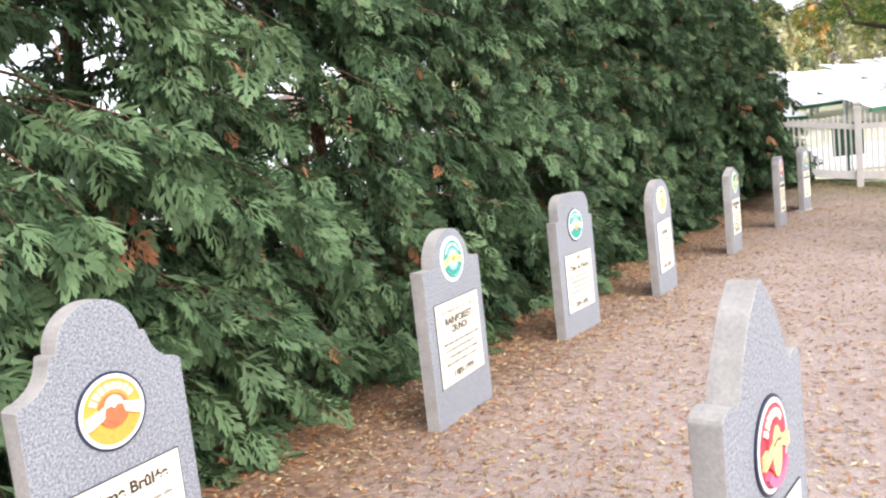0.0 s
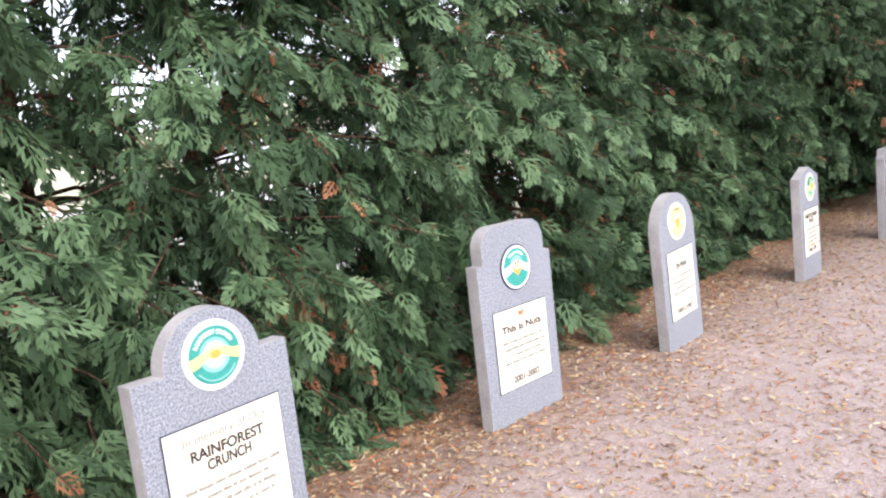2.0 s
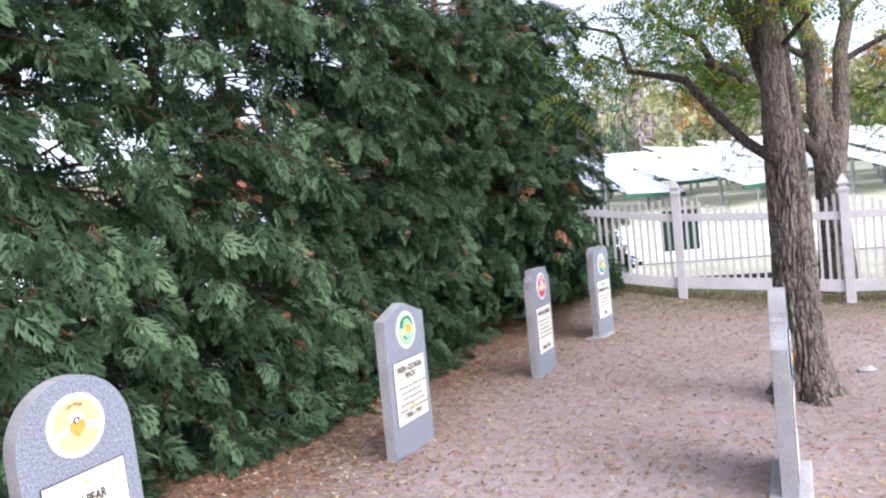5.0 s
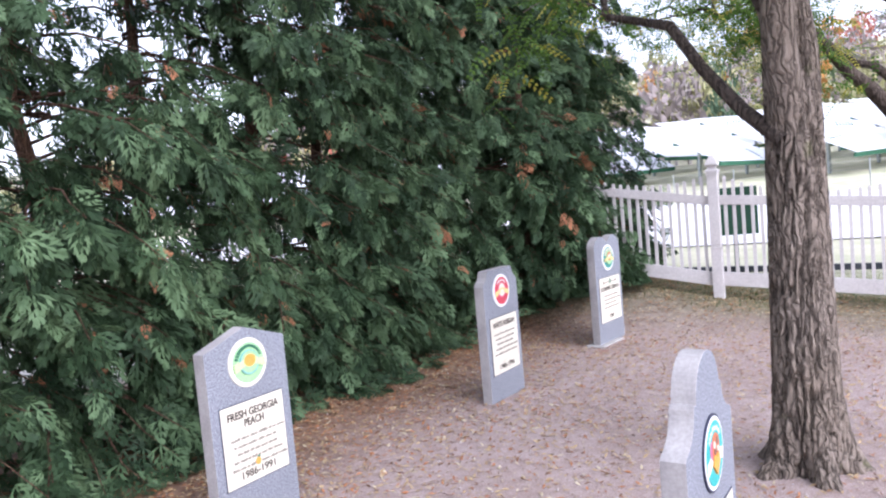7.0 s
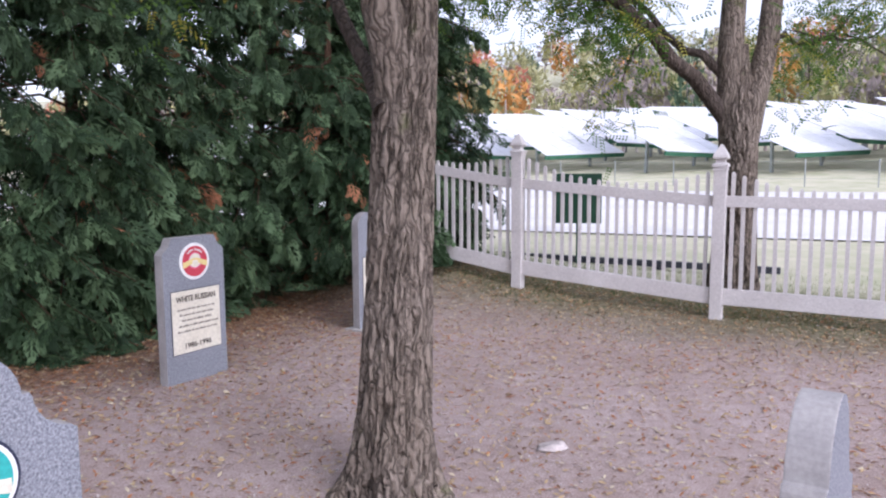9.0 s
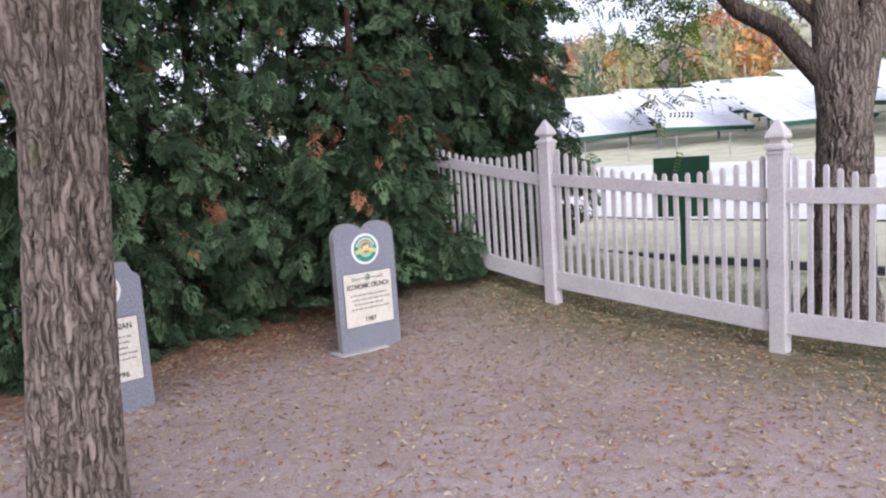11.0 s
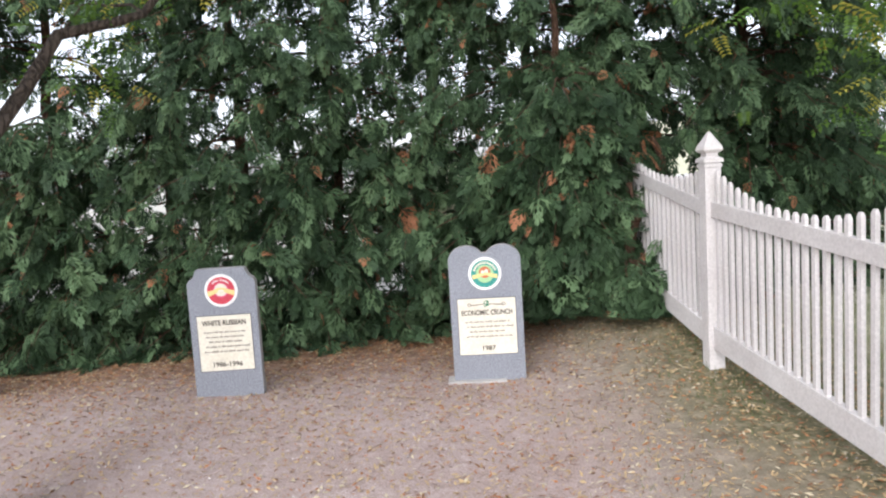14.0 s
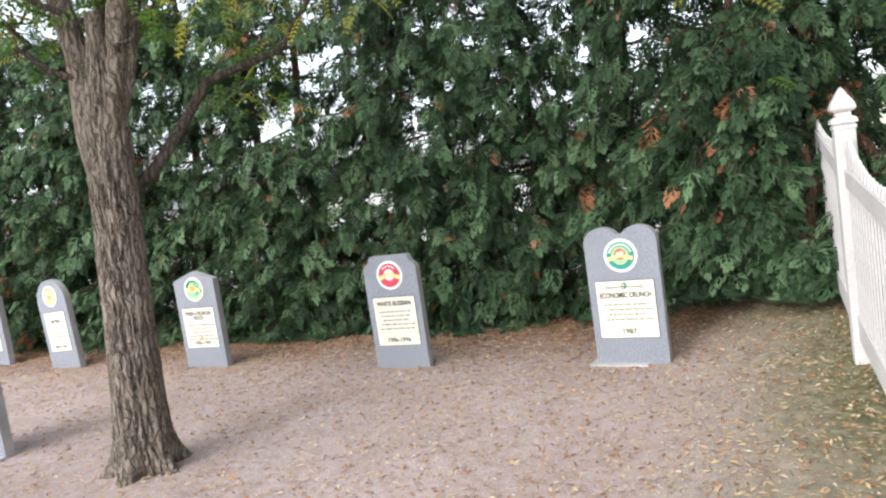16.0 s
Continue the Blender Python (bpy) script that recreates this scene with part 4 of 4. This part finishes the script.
def flat_stone(x, y):
    bm = bmesh.new()
    bmesh.ops.create_icosphere(bm, subdivisions=3, radius=1)
    for v in bm.verts:
        q = 1 + 0.35 * noise.noise(v.co * 1.6)
        v.co = Vector((v.co.x * 0.085 * q, v.co.y * 0.05 * q, v.co.z * 0.022 * q))
    ob = part("flat_stone", bm, M_PEBBLE, smooth=True)
    ob.location, ob.rotation_euler = (x, y, ground_z(x, y) + 0.01), (0, 0, 0.5)
    tagged(ob, "pale pinkish flat stone lying on gravel", "stone")


flat_stone(6.82, 10.13)


# ---- beyond the fence ----
def green_sign():
    s = tagged(new("sign"), "dark green metal sign on a post, seen from behind", "sign")
    s.matrix_world = Matrix.Translation((7.86, 16.2, ground_z(7.86, 16.2))) @ Matrix.Rotation(radians(-8), 4, "Z")
    part("board", boxed(-0.29, 0.29, -0.012, 0.012, 0.53, 1.17, 0.006), M_SIGN, s)
    part("post", boxed(-0.028, 0.028, 0.014, 0.07, -0.1, 1.14, 0.004), M_SIGN, s)
    for z in (0.64, 1.05):
        part("bracket", boxed(-0.2, 0.2, 0.0125, 0.0335, z - 0.02, z + 0.02, 0.003), M_STEEL, s)


def low_rail():
    r = tagged(new("low_rail"), "long dark low rail on short posts beyond the fence", "rail")
    x, y = fence_xy(0, 2.7)
    r.matrix_world = Matrix.Translation((x, y, -0.02)) @ Matrix.Rotation(math.atan2(FENCE_U.y, FENCE_U.x), 4, "Z")
    part("beam", boxed(-3.6, 0.3, -0.04, 0.04, 0.09, 0.17, 0.01), M_BLACK, r)
    for i in range(4):
        part("post", boxed(-3.4 + 1.15 * i - 0.03, -3.4 + 1.15 * i + 0.03, -0.03, 0.03, -0.05, 0.09, 0.004), M_BLACK, r)


green_sign()
low_rail()


def solar_table():
    """A tilted table of solar modules on two posts."""
    t = tagged(new("solar_array"), "large tilted solar array on posts, modules coloured white as if reflecting sky", "solar panel", "solar arrays in the meadow")
    w, h, tilt, z0 = 6.4, 7.4, radians(22), 1.5
    fr = Matrix.Translation((0, 0, z0)) @ Matrix.Rotation(tilt, 4, "X")
    for i in range(4):
        for j in range(3):
            bm = boxed(-w / 2 + i * w / 4 + 0.02, -w / 2 + (i + 1) * w / 4 - 0.02, j * h / 3 + 0.02, (j + 1) * h / 3 - 0.02, 0.0, 0.04)
            bmesh.ops.transform(bm, matrix=fr, verts=bm.verts)
            part("module", bm, M_PANEL, t)
    for j in (0.12, 0.5, 0.88):
        bm = boxed(-w / 2, w / 2, h * j - 0.06, h * j + 0.06, -0.14, -0.004)
        bmesh.ops.transform(bm, matrix=fr, verts=bm.verts)
        part("purlin", bm, M_BACKGREEN, t)
    bm = boxed(-w / 2, w / 2, 0.0, 0.12, -0.26, -0.01)
    bmesh.ops.transform(bm, matrix=fr, verts=bm.verts)
    part("front_beam", bm, M_BACKGREEN, t)
    for x in (-2.2, 2.2):
        part("post", boxed(x - 0.08, x + 0.08, 2.3, 2.46, -0.6, z0 + 0.78), M_STEEL, t)
    return t


first = solar_table()
for r, (n, us) in enumerate(((40, 17), (47.5, 17), (55, 17), (62.5, 17))):
    for i in range(us):
        u = -78 + 7.1 * i + 2.3 * r
        x, y = fence_xy(u, n)
        m = Matrix.Translation((x, y, ground_z(x, y) - 0.4)) @ Matrix.Rotation(radians(32) + 0.04 * (-1) ** i, 4, "Z") @ Matrix.Rotation(0.03 * (-1) ** (i + r), 4, "Y")
        if r == 0 and i == 0:
            first.matrix_world = m
        else:
            copy_thing(first, m)


def meadow_fence():
    """Thin posts and wires in front of the arrays."""
    f = tagged(new("wire_fence"), "thin steel post and wire fence in the meadow", "fence")
    for i in range(22):
        x, y = fence_xy(-34 + 3 * i, 32)
        v, q = tube([(x, y, ground_z(x, y) - 0.1), (x, y, ground_z(x, y) + 1.3)], [0.03, 0.03], 6)
        array_mesh("post", v, q, None, M_STEEL, f)
    for h in (0.4, 0.8, 1.2):
        pts = [(*fence_xy(-34 + 3 * i, 32), ground_z(*fence_xy(-34 + 3 * i, 32)) + h) for i in range(22)]
        v, q = tube(pts, [0.006] * 22, 4)
        array_mesh("wire", v, q, None, M_STEEL, f)


meadow_fence()


def woods():
    """Autumn woods on the far hillside."""
    crown_v, crown_f = [], []
    for _ in range(260):
        d = rng.normal(0, 1, 3)
        d /= np.linalg.norm(d)
        c = d * rng.uniform(0.45, 1.0) * np.array([1, 1, 1.25])
        a, b = rng.normal(0, 0.075, 3), rng.normal(0, 0.075, 3)
        i = len(crown_v)
        crown_v += [c + a, c + b, c - a, c - b]
        crown_f.append((i, i + 1, i + 2, i + 3))
    crown_v, crown_f = np.array(crown_v), np.array(crown_f)
    stem_v, stem_f = tube([(0, 0, 0), (0.05, 0, 5), (0, 0.1, 11)], [0.22, 0.16, 0.05], 5)
    n = 620
    u, d = rng.uniform(-190, 170, n), 78 + 120 * rng.random(n) ** 1.3
    x, y = FENCE_P.x + FENCE_U.x * u + FENCE_N.x * d, FENCE_P.y + FENCE_U.y * u + FENCE_N.y * d
    z = height(x, y)
    kind = rng.choice(5, n, p=(0.46, 0.10, 0.05, 0.24, 0.15))
    hgt, wid = rng.uniform(6.5, 11, n), rng.uniform(2.2, 3.8, n)
    vs, fs, ms, base = [], [], [], 0
    for i in range(n):
        a = rng.uniform(0, 6.28)
        ca, sa = math.cos(a), math.sin(a)
        w = wid[i] * (0.65 if kind[i] == 4 else 1)
        v = crown_v.copy()
        v = np.stack([(v[:, 0] * ca - v[:, 1] * sa) * w, (v[:, 0] * sa + v[:, 1] * ca) * w, v[:, 2] * hgt[i] * 0.42 + hgt[i] * 0.62], -1) + [x[i], y[i], z[i]]
        vs.append(v)
        fs.append(crown_f + base)
        ms.append(np.full(len(crown_f), kind[i]))
        base += len(v)
        v = stem_v * [1, 1, hgt[i] / 11] + [x[i], y[i], z[i] - 0.3]
        vs.append(v)
        fs.append(stem_f + base)
        ms.append(np.full(len(stem_f), 5 if rng.random() < 0.4 else 3))
        base += len(v)
    tagged(array_mesh("woods", np.concatenate(vs), np.concatenate(fs), np.concatenate(ms), M_WOODS), "autumn woods in yellow, orange and grey on a hillside", "woods", kind="stuff")


woods()
